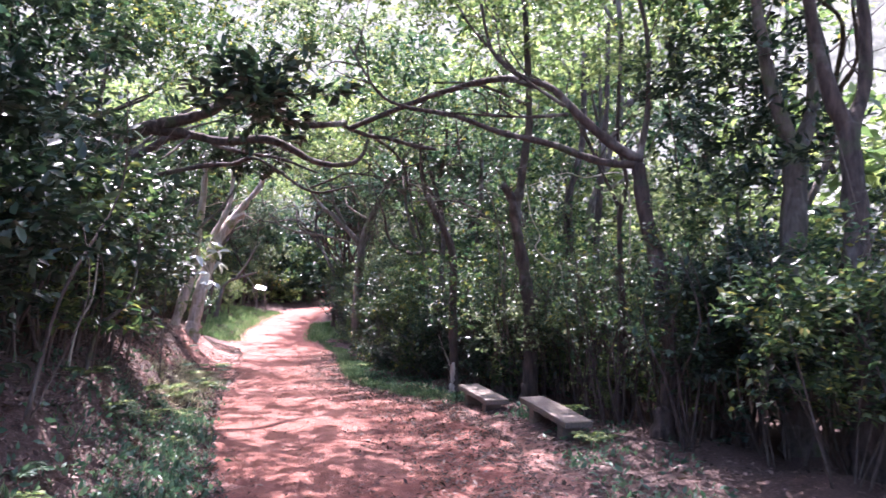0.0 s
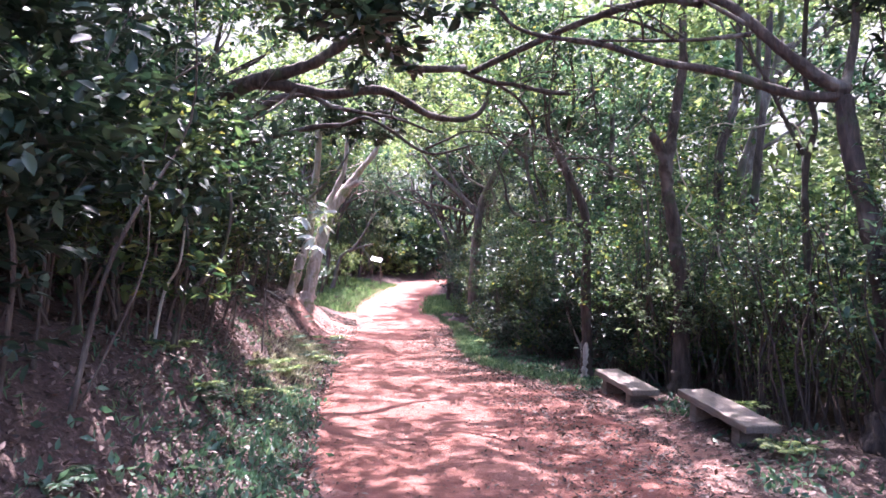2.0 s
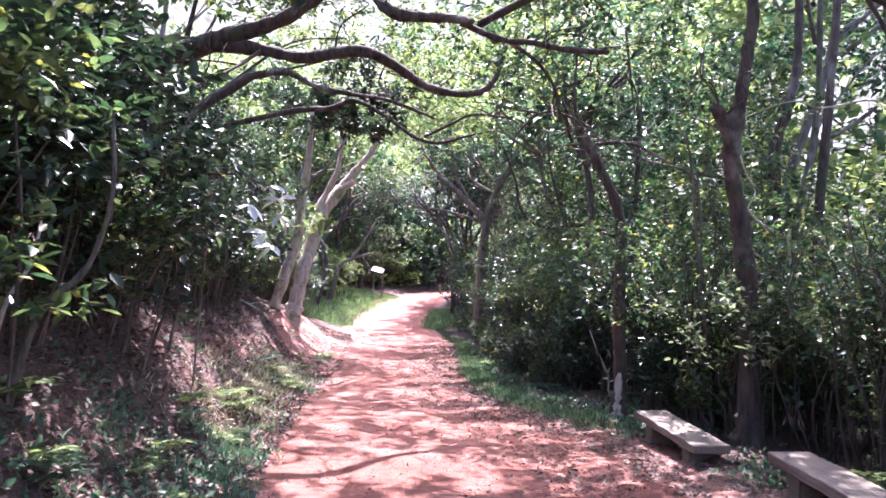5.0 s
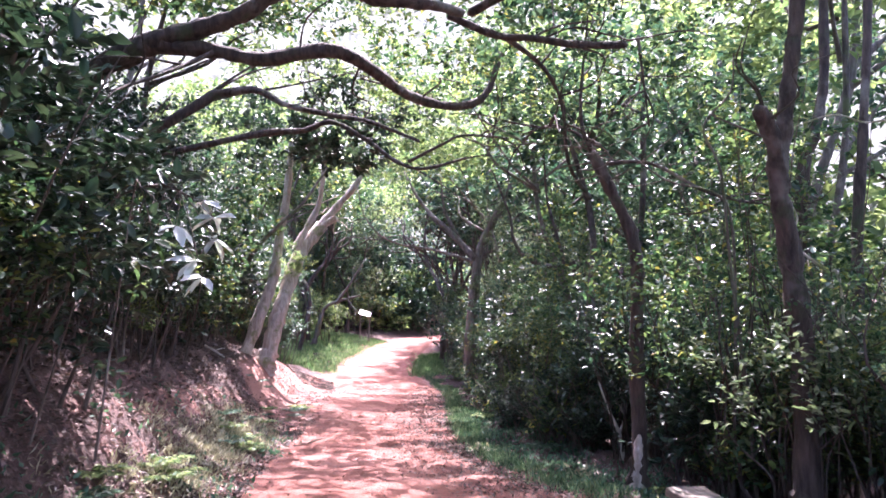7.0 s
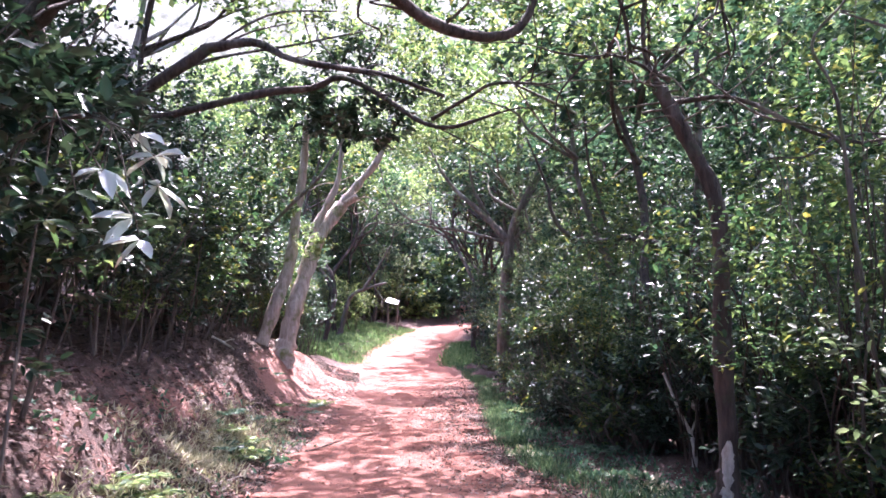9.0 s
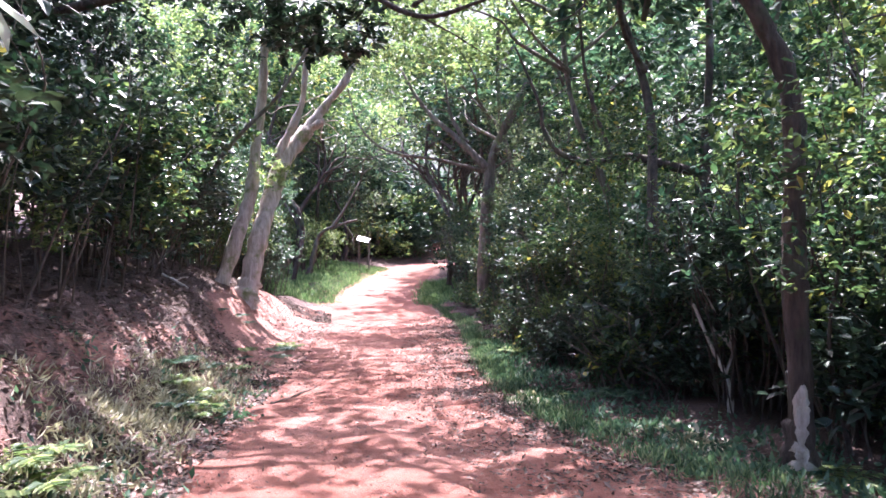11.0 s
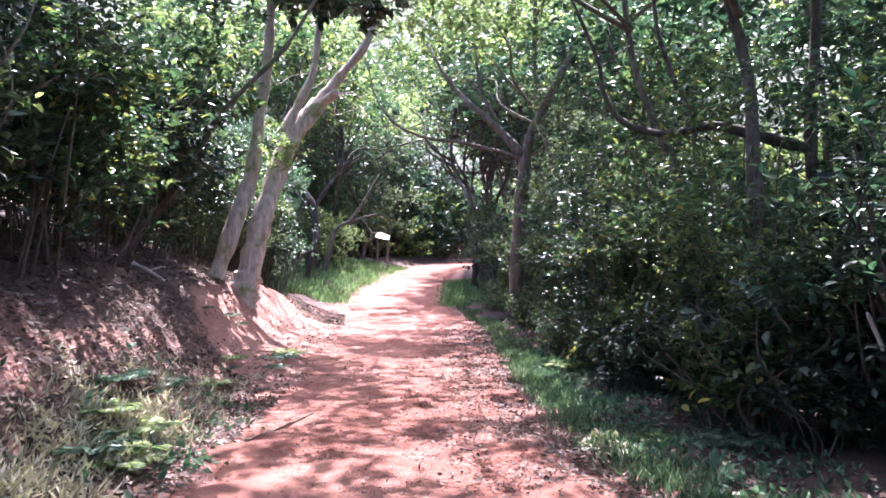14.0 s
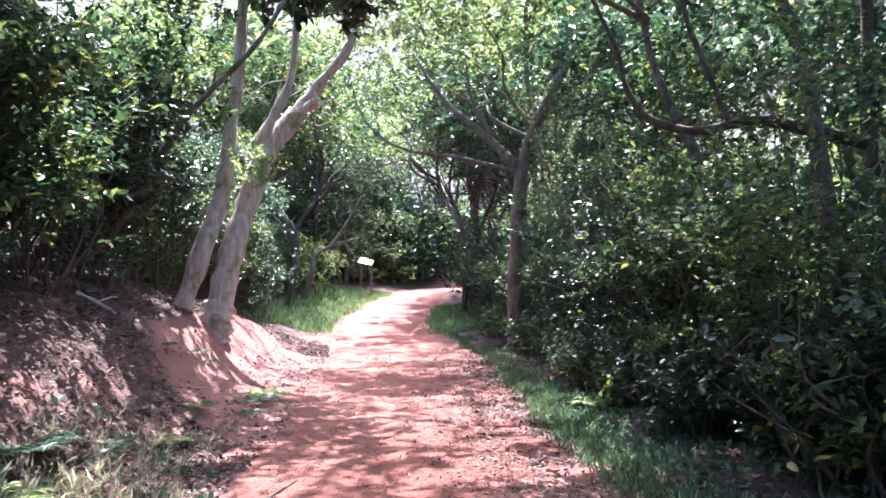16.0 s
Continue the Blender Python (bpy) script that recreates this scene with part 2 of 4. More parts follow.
def sprays(rng, tips, out, per, reach, leaf, spread=0.8):
    """Leaves along short twigs: twig ends, their directions, leaves on each, twig length, leaf length."""
    n = len(tips)
    f = np.tile(np.linspace(0.15, 1.0, per), n)
    base, d = np.repeat(tips, per, axis=0), np.repeat(unit(out), per, axis=0)
    at = base + d * (f * reach)[:, None] + rng.normal(0, 0.02, (n * per, 3))
    along = d * 0.55 + rng.normal(0, spread, (n * per, 3)) * np.array((1, 1, 0.55)) + np.array((0, 0, -0.18))
    up = np.array((0, 0, 1.0)) + rng.normal(0, 0.42, (n * per, 3))
    return at, along, up, leaf * rng.uniform(0.6, 1.25, n * per)


def lumps(rng, count, box, size):
    """Centres and radii of the lumps of a crown, within an ellipsoid of half-axes box."""
    c = unit(rng.normal(0, 1, (count, 3))) * (rng.uniform(0.25, 1, (count, 1)) ** 0.6) * np.array(box)
    return c, rng.uniform(*size, count)


def in_lumps(rng, centres, radii, n):
    k = rng.choice(len(radii), n, p=radii ** 2 / np.sum(radii ** 2))
    d = unit(rng.normal(0, 1, (n, 3)))
    d[:, 2] = np.where(d[:, 2] < -0.3, -d[:, 2], d[:, 2])
    p = centres[k] + d * (radii[k] * rng.uniform(0.55, 1.05, n))[:, None] * np.array((1, 1, 0.75))
    return p, d + np.array((0, 0, 0.15))


def tube(name, pts, r0, r1, material, sides=8, steps=5, wobble=0.15, seed=0):
    """A tapered limb through a few points, bent smoothly and slightly knotty."""
    rng = np.random.default_rng(seed + 11)
    p = np.array(pts, dtype=float)
    ext = np.vstack([2 * p[0] - p[1], p, 2 * p[-1] - p[-2]])
    u = np.linspace(0, len(p) - 1.0001, (len(p) - 1) * steps + 1)
    i, f = u.astype(int), (u % 1)[:, None]
    a, b, c, d = ext[i], ext[i + 1], ext[i + 2], ext[i + 3]
    line = 0.5 * (2 * b + (c - a) * f + (2 * a - 5 * b + 4 * c - d) * f ** 2 + (3 * b - a - 3 * c + d) * f ** 3)
    w = np.linspace(0, 1, len(line))
    rad = (r0 + (r1 - r0) * w ** 0.8) * (1 + rng.normal(0, wobble * 0.5, len(line)))
    tan = unit(np.gradient(line, axis=0))
    ref = np.array((0.13, 0.31, 0.94)) if abs(tan[0][2]) < 0.8 else np.array((1.0, 0.2, 0.1))
    s1 = unit(np.cross(tan, ref))
    s2 = np.cross(tan, s1)
    ang = np.linspace(0, 2 * np.pi, sides, endpoint=False)
    rr = rad[:, None] * (1 + rng.normal(0, wobble * 0.4, (len(line), sides)))
    ring = line[:, None] + rr[..., None] * (np.cos(ang)[None, :, None] * s1[:, None] + np.sin(ang)[None, :, None] * s2[:, None])
    n = len(line)
    g = np.arange(n * sides).reshape(n, sides)
    nxt = np.roll(g, -1, axis=1)
    quads = np.stack([g[:-1], nxt[:-1], nxt[1:], g[1:]], axis=-1).reshape(-1, 4)
    tip = np.stack([g[-1], nxt[-1]], axis=-1)
    verts = np.vstack([ring.reshape(-1, 3), line[-1:] + tan[-1:] * rad[-1]])
    tri = np.hstack([tip, np.full((sides, 1), n * sides)])
    me = bpy.data.meshes.new(name)
    me.from_pydata(verts.tolist(), [], quads.tolist() + tri.tolist())
    me.polygons.foreach_set("use_smooth", np.ones(len(me.polygons), dtype=bool))
    me.materials.append(material)
    return me


def empty(name, at, label, category, group="", kind=""):
    ob = new(name)
    ob.location = at
    return tagged(ob, label, category, group, kind)


# ---- ground and path ----
def build_ground():
    xs = np.unique(np.concatenate([np.linspace(-180, -14, 14), np.linspace(-14, -7, 15), np.linspace(-7, 5, 101), np.linspace(5, 14, 16), np.linspace(14, 180, 14)]))
    ys = np.unique(np.concatenate([np.linspace(-120, -8, 10), np.linspace(-8, 32, 320), np.linspace(32, 60, 70), np.linspace(60, 320, 20)]))
    X, Y = np.meshgrid(xs, ys)
    Z = height(X, Y)
    inside = (X > left_edge(Y) + 0.15) & (X < right_edge(Y) - 0.15)
    Z = Z - 0.03 * inside
    n, k = len(xs), len(ys)
    g = np.arange(n * k).reshape(k, n)
    q = np.stack([g[:-1, :-1], g[:-1, 1:], g[1:, 1:], g[1:, :-1]], axis=-1).ravel()
    me = mesh_of("ground", np.stack([X, Y, Z], axis=-1).reshape(-1, 3), q, 4, FLOOR)
    off = left_edge(Y) - X
    bare = np.clip(1 - np.abs(off - 0.4) / 0.8, 0, 1) * np.interp(Y, (4, 11, 15, 24, 30), (0.0, 0.1, 0.6, 0.75, 0.3))
    bare = np.maximum(bare, 0.5 * np.clip(1 - np.abs(X - right_edge(Y)) / 0.7, 0, 1))
    bare = np.maximum(bare, 0.45 * np.clip(1 - np.abs(off) / 0.6, 0, 1))
    bare = np.maximum(bare, 0.22 * (off > 0) * (off < 1.5) * np.interp(Y, (7, 9, 15, 16), (0, 1, 1, 0)))
    bare = np.maximum(bare, 0.36 * np.clip(1 - np.abs(off - 1.1) / 0.35, 0, 1) * np.interp(Y, (9, 11, 17, 19), (0, 1, 1, 0)))
    bare = np.maximum(bare, 0.8 * np.clip((1.75 - off) / 0.3, 0, 1) * (off > -0.3) * np.interp(Y - 1.2 * off, (15.0, 16.4, 24, 26), (0, 1, 1, 0)))
    bare = np.where(inside, 1.0, bare)
    layer = me.attributes.new("bare", 'FLOAT', 'POINT')
    layer.data.foreach_set("value", bare.astype(np.float32).ravel())
    me.polygons.foreach_set("use_smooth", np.ones(len(me.polygons), dtype=bool))
    tagged(new("ground", me), "forest floor of red soil under brown leaf litter", "ground", kind="structure")


def build_path():
    ys = np.concatenate([np.arange(-12, 32, 0.12), np.arange(32, 74, 0.4)])
    cols = np.linspace(0, 1, 41)
    rng = np.random.default_rng(4)
    wob = np.interp(ys, np.arange(-12, 75, 0.35), rng.normal(0, 0.16, len(np.arange(-12, 75, 0.35))))
    wob2 = np.interp(ys, np.arange(-12, 75, 0.3), rng.normal(0, 0.13, len(np.arange(-12, 75, 0.3))))
    L, R = left_edge(ys) + wob, right_edge(ys) + wob2
    X = L[:, None] + (R - L)[:, None] * cols[None]
    Y = np.repeat(ys[:, None], len(cols), axis=1)
    edge = np.minimum(cols, 1 - cols)[None] * (R - L)[:, None]
    Z = height(X, Y) + 0.012 - 0.05 * np.clip(1 - edge / 0.16, 0, 1)
    Z += 0.008 * np.sin(X * 7 + Y * 2.1) + 0.008 * np.sin(Y * 5.3 - X * 3.1) + rng.normal(0, 0.0025, X.shape)
    Z -= 0.015 * np.exp(-((cols - 0.3) / 0.09) ** 2)[None] + 0.015 * np.exp(-((cols - 0.68) / 0.09) ** 2)[None]
    k, n = X.shape
    g = np.arange(n * k).reshape(k, n)
    q = np.stack([g[:-1, :-1], g[:-1, 1:], g[1:, 1:], g[1:, :-1]], axis=-1).ravel()
    me = mesh_of("path", np.stack([X, Y, Z], axis=-1).reshape(-1, 3), q, 4, SOIL)
    me.polygons.foreach_set("use_smooth", np.ones(len(me.polygons), dtype=bool))
    tagged(new("path", me), "trodden footpath of pale red earth with small stones", "path", kind="structure")


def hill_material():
    m, nt, b = mat("haze_glow_woodland", 0.95)
    # pale haze in front of the hill, put in as a mottled glow
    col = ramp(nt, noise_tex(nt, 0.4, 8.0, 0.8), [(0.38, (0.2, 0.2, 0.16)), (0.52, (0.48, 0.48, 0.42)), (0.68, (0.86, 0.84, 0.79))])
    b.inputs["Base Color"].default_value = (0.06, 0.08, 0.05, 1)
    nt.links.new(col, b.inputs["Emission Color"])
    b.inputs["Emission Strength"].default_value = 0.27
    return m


def build_hill():
    """The wooded hillside in the distance, lumpy with crowns; its haze is a glow."""
    rng = np.random.default_rng(9)
    az, up = np.radians(np.linspace(-85, 85, 220)), np.linspace(0, 1, 60)
    A, U = np.meshgrid(az, up)
    top = 88 + 9 * np.sin(A * 3.1 + 0.4) + 4 * np.sin(A * 11) + 1.5 * np.sin(A * 47)
    R = 118 + 34 * U + rng.normal(0, 1.0, A.shape)
    Z = -6 + (top + 6) * U + rng.normal(0, 0.7, A.shape)
    k, n = A.shape
    g = np.arange(n * k).reshape(k, n)
    q = np.stack([g[:-1, :-1], g[:-1, 1:], g[1:, 1:], g[1:, :-1]], axis=-1).ravel()
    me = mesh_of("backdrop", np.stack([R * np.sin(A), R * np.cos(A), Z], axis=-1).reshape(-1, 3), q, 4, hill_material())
    tagged(new("backdrop", me), "wooded hillside in the distance, its haze put in as a pale glow", "hillside", kind="structure")


build_ground()
build_path()
build_hill()


# ---- trees and limbs ----
def tree(name, base, label, trunk_pts, r0, r1, bark, limbs=(), category="tree", sides=12):
    """A tree at base: its trunk and limbs in metres from there. Limbs: points, radii at both ends."""
    ob = empty(name, base, label, category)
    attach("trunk", tube("trunk", [(0, 0, -0.2), *trunk_pts], r0, r1, bark, sides, 6, seed=len(bpy.data.objects)), ob)
    foot = [(0, 0, -0.25), (0, 0, 0.05), (trunk_pts[0][0] * 0.3, trunk_pts[0][1] * 0.3, 0.3)]
    if r0 > 0.06:
        attach("root_flare", tube("root_flare", foot, r0 * 1.55, r0 * 0.95, bark, sides, 4, 0.3, seed=7), ob)
    for pts, a, b in limbs:
        attach("limb", tube("limb", pts, a, b, bark, 8, 5, seed=len(bpy.data.objects)), ob)
        rng = np.random.default_rng(len(bpy.data.objects))
        for i in range(4):
            u = rng.uniform(0.35, 0.98) * (len(pts) - 1)
            k = min(int(u), len(pts) - 2)
            p, q = np.array(pts[k]), np.array(pts[k + 1])
            s = p + (q - p) * (u - k)
            w = (q - p) / np.linalg.norm(q - p)
            d = unit((w * 0.6 + rng.normal(0, 0.6, 3) + np.array((0, 0, 0.25)))[None])[0] * rng.uniform(0.5, 1.2)
            attach("twig", tube("twig", [s, s + d * 0.4 + rng.normal(0, 0.06, 3), s + d * 0.7 + rng.normal(0, 0.1, 3), s + d + rng.normal(0, 0.1, 3)], 0.014, 0.004, bark, 5, 4, seed=i), ob)
    return ob


def rel(base, pts):
    return [tuple(np.array(p) - np.array(base)) for p in pts]


def crown(ob, seed, centre, box, count, size, twigs, leaf, material, per=11, reach=0.34, name="crown"):
    rng = np.random.default_rng(seed)
    c, r = lumps(rng, count, box, size)
    p, d = in_lumps(rng, c + np.array(centre), r, twigs)
    return attach(name, leaf_mesh(name, *sprays(rng, p, d, per, reach, leaf), material), ob)


def ground_at(x, y):
    return (x, y, float(height(x, y)))


# the bent tree beside the benches, with limbs over the path
B = ground_at(3.68, 5.75)
elbow_tree = tree("bent_tree", B, "dark bent tree whose limbs reach over the path", rel(B, [(3.85, 5.85, 0.9), (3.85, 5.95, 1.9), (3.75, 6.1, 2.8), (3.72, 6.14, 3.35)]), 0.1, 0.085, BARK_DARK, [
    (rel(B, [(3.74, 6.14, 3.36), (3.25, 6.15, 3.39), (2.6, 6.15, 3.6), (2.05, 6.4, 3.8), (1.57, 6.6, 4.04), (0.93, 6.7, 4.18), (0.6, 6.8, 4.4), (0.25, 7.0, 5.07)]), 0.055, 0.016),
    (rel(B, [(3.74, 6.14, 3.4), (3.35, 6.1, 3.62), (2.97, 6.1, 3.95), (2.72, 6.3, 4.33), (2.34, 6.6, 4.62), (2.1, 6.9, 5.05), (2.0, 7.0, 5.7)]), 0.075, 0.02),
    (rel(B, [(2.6, 6.7, 4.5), (2.29, 7.2, 4.76), (1.64, 7.8, 4.77), (1.0, 8.4, 4.68), (0.3, 8.9, 4.5)]), 0.045, 0.04),
    (rel(B, [(2.85, 6.1, 3.95), (2.3, 6.25, 3.95), (1.5, 6.6, 4.08)]), 0.025, 0.012),
    (rel(B, [(2.8, 6.1, 4.05), (2.35, 6.3, 4.46), (1.87, 6.5, 5.02), (1.6, 6.6, 5.5)]), 0.025, 0.01),
    (rel(B, [(3.72, 6.14, 3.4), (4.0, 6.4, 4.2), (4.1, 6.6, 5.4), (3.9, 6.9, 6.6)]), 0.05, 0.02)])
crown(elbow_tree, 21, (-1.4, 1.4, 6.4), (2.8, 3.2, 1.2), 26, (0.3, 0.7), 680, 0.1, LEAF_BRIGHT)

B = ground_at(3.1, 9.25)
mid_tree = tree("forked_tree", B, "slender dark tree with a broken stub", rel(B, [(3.15, 9.25, 1.2), (3.1, 9.2, 1.95), (3.0, 9.1, 2.6), (2.9, 9.0, 3.1), (2.98, 9.0, 3.6), (3.08, 9.0, 4.2), (3.2, 9.1, 4.9), (3.2, 9.2, 7.0)]), 0.12, 0.05, BARK_DARK, [
    (rel(B, [(2.92, 9.0, 3.0), (2.8, 8.85, 3.4), (2.66, 8.75, 3.6)]), 0.085, 0.06),
    (rel(B, [(3.2, 9.1, 5.0), (2.4, 9.3, 5.4), (1.6, 9.0, 5.3)]), 0.035, 0.012)])
crown(mid_tree, 22, (-0.2, 0.2, 7.4), (2.4, 2.4, 1.2), 16, (0.35, 0.8), 420, 0.09, LEAF)

B = ground_at(2.12, 10.8)
stump_tree = tree("leaning_tree", B, "thin tree with peeling pale bark at its foot", rel(B, [(2.15, 10.8, 0.75), (2.14, 10.8, 1.65), (2.17, 10.8, 2.5), (2.12, 10.8, 2.9), (1.93, 10.8, 3.34), (1.72, 10.8, 3.8)]), 0.085, 0.06, BARK_DARK, [
    (rel(B, [(1.74, 10.8, 3.76), (1.6, 10.9, 4.3), (1.7, 10.9, 5.5)]), 0.035, 0.01),
    (rel(B, [(1.85, 10.8, 3.7), (2.3, 10.6, 3.65), (2.9, 10.5, 3.3), (3.6, 10.6, 3.2)]), 0.025, 0.012),
    (rel(B, [(2.3, 11.0, 5.3), (2.35, 11.0, 4.75), (2.4, 11.0, 4.2)]), 0.02, 0.012),
    (rel(B, [(1.8, 10.8, 3.9), (1.3, 10.7, 4.1), (0.9, 10.4, 3.9)]), 0.022, 0.008)])
attach("peeling_bark", tube("peeling_bark", rel(B, [(2.08, 10.72, 0.15), (2.1, 10.73, 0.45), (2.13, 10.74, 0.8)]), 0.065, 0.035, BARK_PALE, 9, 9, 0.6, 5), stump_tree, "pale flaking bark")
rng_twig = np.random.default_rng(61)
for i in range(16):
    s0 = np.array((1.72, 10.75, 3.75)) + rng_twig.normal(0, 0.14, 3)
    d0 = rng_twig.normal(0, 1, 3) * np.array((0.55, 0.3, 0.22)) + np.array((0.1, -0.1, 0.05))
    attach("dead_twig", tube("dead_twig", rel(B, [s0, s0 + d0 * 0.5 + rng_twig.normal(0, 0.07, 3), s0 + d0 + rng_twig.normal(0, 0.1, 3), s0 + d0 * 1.5 + rng_twig.normal(0, 0.12, 3)]), 0.011, 0.003, TWIG if i % 2 else BARK_GREY, 5, 4, seed=i), stump_tree)
crown(stump_tree, 23, (-0.3, 0.3, 5.0), (2.0, 2.0, 1.1), 18, (0.25, 0.6), 420, 0.075, LEAF)

# pale twin-stemmed tree on the bank
B = ground_at(-4.32, 20.35)
twin = tree("twin_stemmed_tree", B, "pale-barked tree with two leaning stems on the bank", rel(B, [(-4.13, 20.6, 2.38), (-3.95, 21.0, 3.39), (-3.75, 21.4, 4.24), (-3.35, 21.8, 4.95)]), 0.2, 0.17, BARK_PALE, [
    (rel(B, [(-3.4, 21.8, 4.9), (-2.97, 21.9, 5.52), (-2.42, 22.0, 6.3), (-2.2, 22.4, 7.6)]), 0.13, 0.05),
    (rel(B, [(-3.9, 21.3, 4.3), (-3.55, 21.4, 5.04), (-3.36, 21.5, 5.7), (-3.29, 21.6, 7.2)]), 0.1, 0.05),
    (rel(B, [(-3.42, 21.75, 4.85), (-3.05, 21.7, 5.1), (-2.95, 21.65, 5.12)]), 0.1, 0.075)])
B2 = ground_at(-4.8, 20.2)
attach("trunk", tube("trunk", rel(B, [(*B2[:2], B2[2] - 0.2), (-4.54, 20.4, 2.36), (-4.3, 20.7, 3.45), (-4.24, 20.9, 4.58), (-4.14, 21.0, 5.6), (-4.07, 21.0, 7.0)]), 0.17, 0.08, BARK_PALE, 12, 6, seed=3), twin)
crown(twin, 41, (1.1, -0.3, 6.5 - B[2]), (1.7, 0.8, 0.5), 12, (0.25, 0.45), 170, 0.24, LEAF_DARK, 9, 0.35, "drooping_leaves")
crown(twin, 42, (-0.9, -0.2, 4.6 - B[2]), (0.8, 0.6, 1.4), 12, (0.25, 0.5), 150, 0.17, LEAF, 9, 0.35, "drooping_leaves")
crown(twin, 43, (0.45, 0.3, 3.75 - B[2]), (0.35, 0.3, 0.35), 7, (0.12, 0.24), 46, 0.1, LEAF_BRIGHT, 9, 0.2, "vine_leaves")
crown(twin, 24, (1.0, -0.4, 5.6), (3.0, 2.4, 1.1), 18, (0.3, 0.6), 360, 0.16, LEAF_DARK, 9)

# tree on the right of the far path
B = ground_at(0.7, 25.2)
rtree = tree("mossy_tree", B, "mossy forked tree with drooping boughs", rel(B, [(0.75, 25.2, 2.35), (0.88, 25.2, 3.9), (1.01, 25.2, 4.88), (1.48, 25.0, 5.9), (2.0, 24.9, 6.9)]), 0.2, 0.09, BARK_GREY, [
    (rel(B, [(0.85, 25.2, 4.6), (0.1, 25.3, 5.4), (-0.62, 25.5, 6.1), (-1.06, 25.6, 6.71), (-1.5, 26, 7.6)]), 0.12, 0.03),
    (rel(B, [(0.32, 25.3, 5.3), (-0.11, 25.4, 6.14), (-0.26, 25.5, 7.2)]), 0.07, 0.02),
    (rel(B, [(0.8, 25.2, 4.5), (0.25, 25.2, 4.66), (-0.59, 25.2, 4.87), (-1.44, 25.2, 4.99), (-2.16, 25.2, 5.3), (-2.69, 25.3, 5.98), (-2.94, 25.4, 6.9)]), 0.06, 0.018)])
crown(rtree, 44, (-2.4, -1.4, 7.4 - B[2]), (2.6, 2.4, 1.1), 20, (0.25, 0.55), 320, 0.12, LEAF_BRIGHT)
crown(rtree, 25, (-0.2, 0.5, 7.8), (3.8, 3.2, 1.7), 24, (0.4, 0.9), 400, 0.16, LEAF_BRIGHT)

# tree with a long bough out of the thicket
B = ground_at(4.0, 17.0)
bough = tree("boughed_tree", B, "thicket tree with a bare hooked bough", rel(B, [(4.0, 17.0, 1.5), (3.8, 17.0, 3.0), (4.0, 17.2, 5.0), (4.1, 17.4, 7.0)]), 0.11, 0.05, BARK_DARK, [
    (rel(B, [(3.8, 17.0, 3.1), (3.09, 17.0, 3.3), (2.63, 17.1, 3.43), (2.12, 17.4, 3.39), (1.63, 17.6, 3.61), (1.41, 17.7, 4.03), (1.35, 17.8, 4.51), (1.0, 18.0, 5.5)]), 0.085, 0.02),
    (rel(B, [(2.4, 17.2, 3.45), (2.24, 17.4, 4.15), (2.1, 17.6, 4.93), (2.07, 17.8, 6.1)]), 0.045, 0.02)])
crown(bough, 26, (-0.2, 0.3, 6.8), (2.6, 2.4, 1.3), 16, (0.4, 0.9), 260, 0.11, LEAF_BLUE)

# trees on the left bank whose limbs arch over the path
B = ground_at(-5.2, 10.8)
arch = tree("arching_tree", B, "thick dark tree arching over the path from the bank", rel(B, [(-5.1, 10.8, 2.8), (-4.6, 10.6, 3.8), (-3.8, 10.4, 4.5), (-3.0, 10.2, 4.8)]), 0.15, 0.12, BARK_DARK, [
    (rel(B, [(-3.05, 10.2, 4.78), (-2.35, 10.1, 4.67), (-1.78, 10.0, 4.53), (-0.97, 9.73, 4.5), (-0.33, 10.4, 4.32), (0.19, 10.85, 4.36), (0.53, 11.0, 4.57), (0.7, 11.1, 5.1)]), 0.095, 0.035),
    (rel(B, [(-3.05, 10.2, 4.8), (-2.59, 10.1, 4.87), (-2.02, 10.0, 5.03), (-1.48, 9.9, 5.35), (-1.0, 9.3, 5.2), (-0.6, 8.6, 4.5), (-0.04, 8.8, 4.52), (0.21, 9.3, 4.7)]), 0.11, 0.045),
    (rel(B, [(0.1, 9.4, 4.72), (0.56, 9.4, 4.53), (0.89, 9.3, 4.46), (1.24, 9.1, 4.31), (1.6, 8.8, 4.17)]), 0.035, 0.03),
    (rel(B, [(-2.3, 10.1, 4.67), (-2.5, 9.5, 4.2), (-2.8, 9.0, 3.8)]), 0.03, 0.012),
    (rel(B, [(0.6, 9.42, 4.55), (0.96, 9.6, 4.36), (1.18, 9.8, 4.14), (1.28, 9.95, 3.8)]), 0.03, 0.012)])
crown(arch, 27, (4.65, -5.4, 3.75 - B[2]), (0.45, 0.4, 0.4), 6, (0.2, 0.36), 95, 0.16, LEAF_DARK, 9, 0.3, "leaf_spray")
# leaves added above the view so that they shade the left bank
crown(arch, 30, (4.1, -3.8, 5.6), (2.6, 3.8, 0.9), 26, (0.35, 0.75), 700, 0.12, LEAF)
# dark leaf colour puts shade into the foliage at the upper left
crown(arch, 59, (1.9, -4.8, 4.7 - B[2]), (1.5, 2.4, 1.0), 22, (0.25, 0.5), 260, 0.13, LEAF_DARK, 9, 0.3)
crown(arch, 28, (1.6, -1.2, 4.0), (1.9, 1.6, 0.7), 12, (0.3, 0.6), 260, 0.1, LEAF)

B = ground_at(-5.6, 13.6)
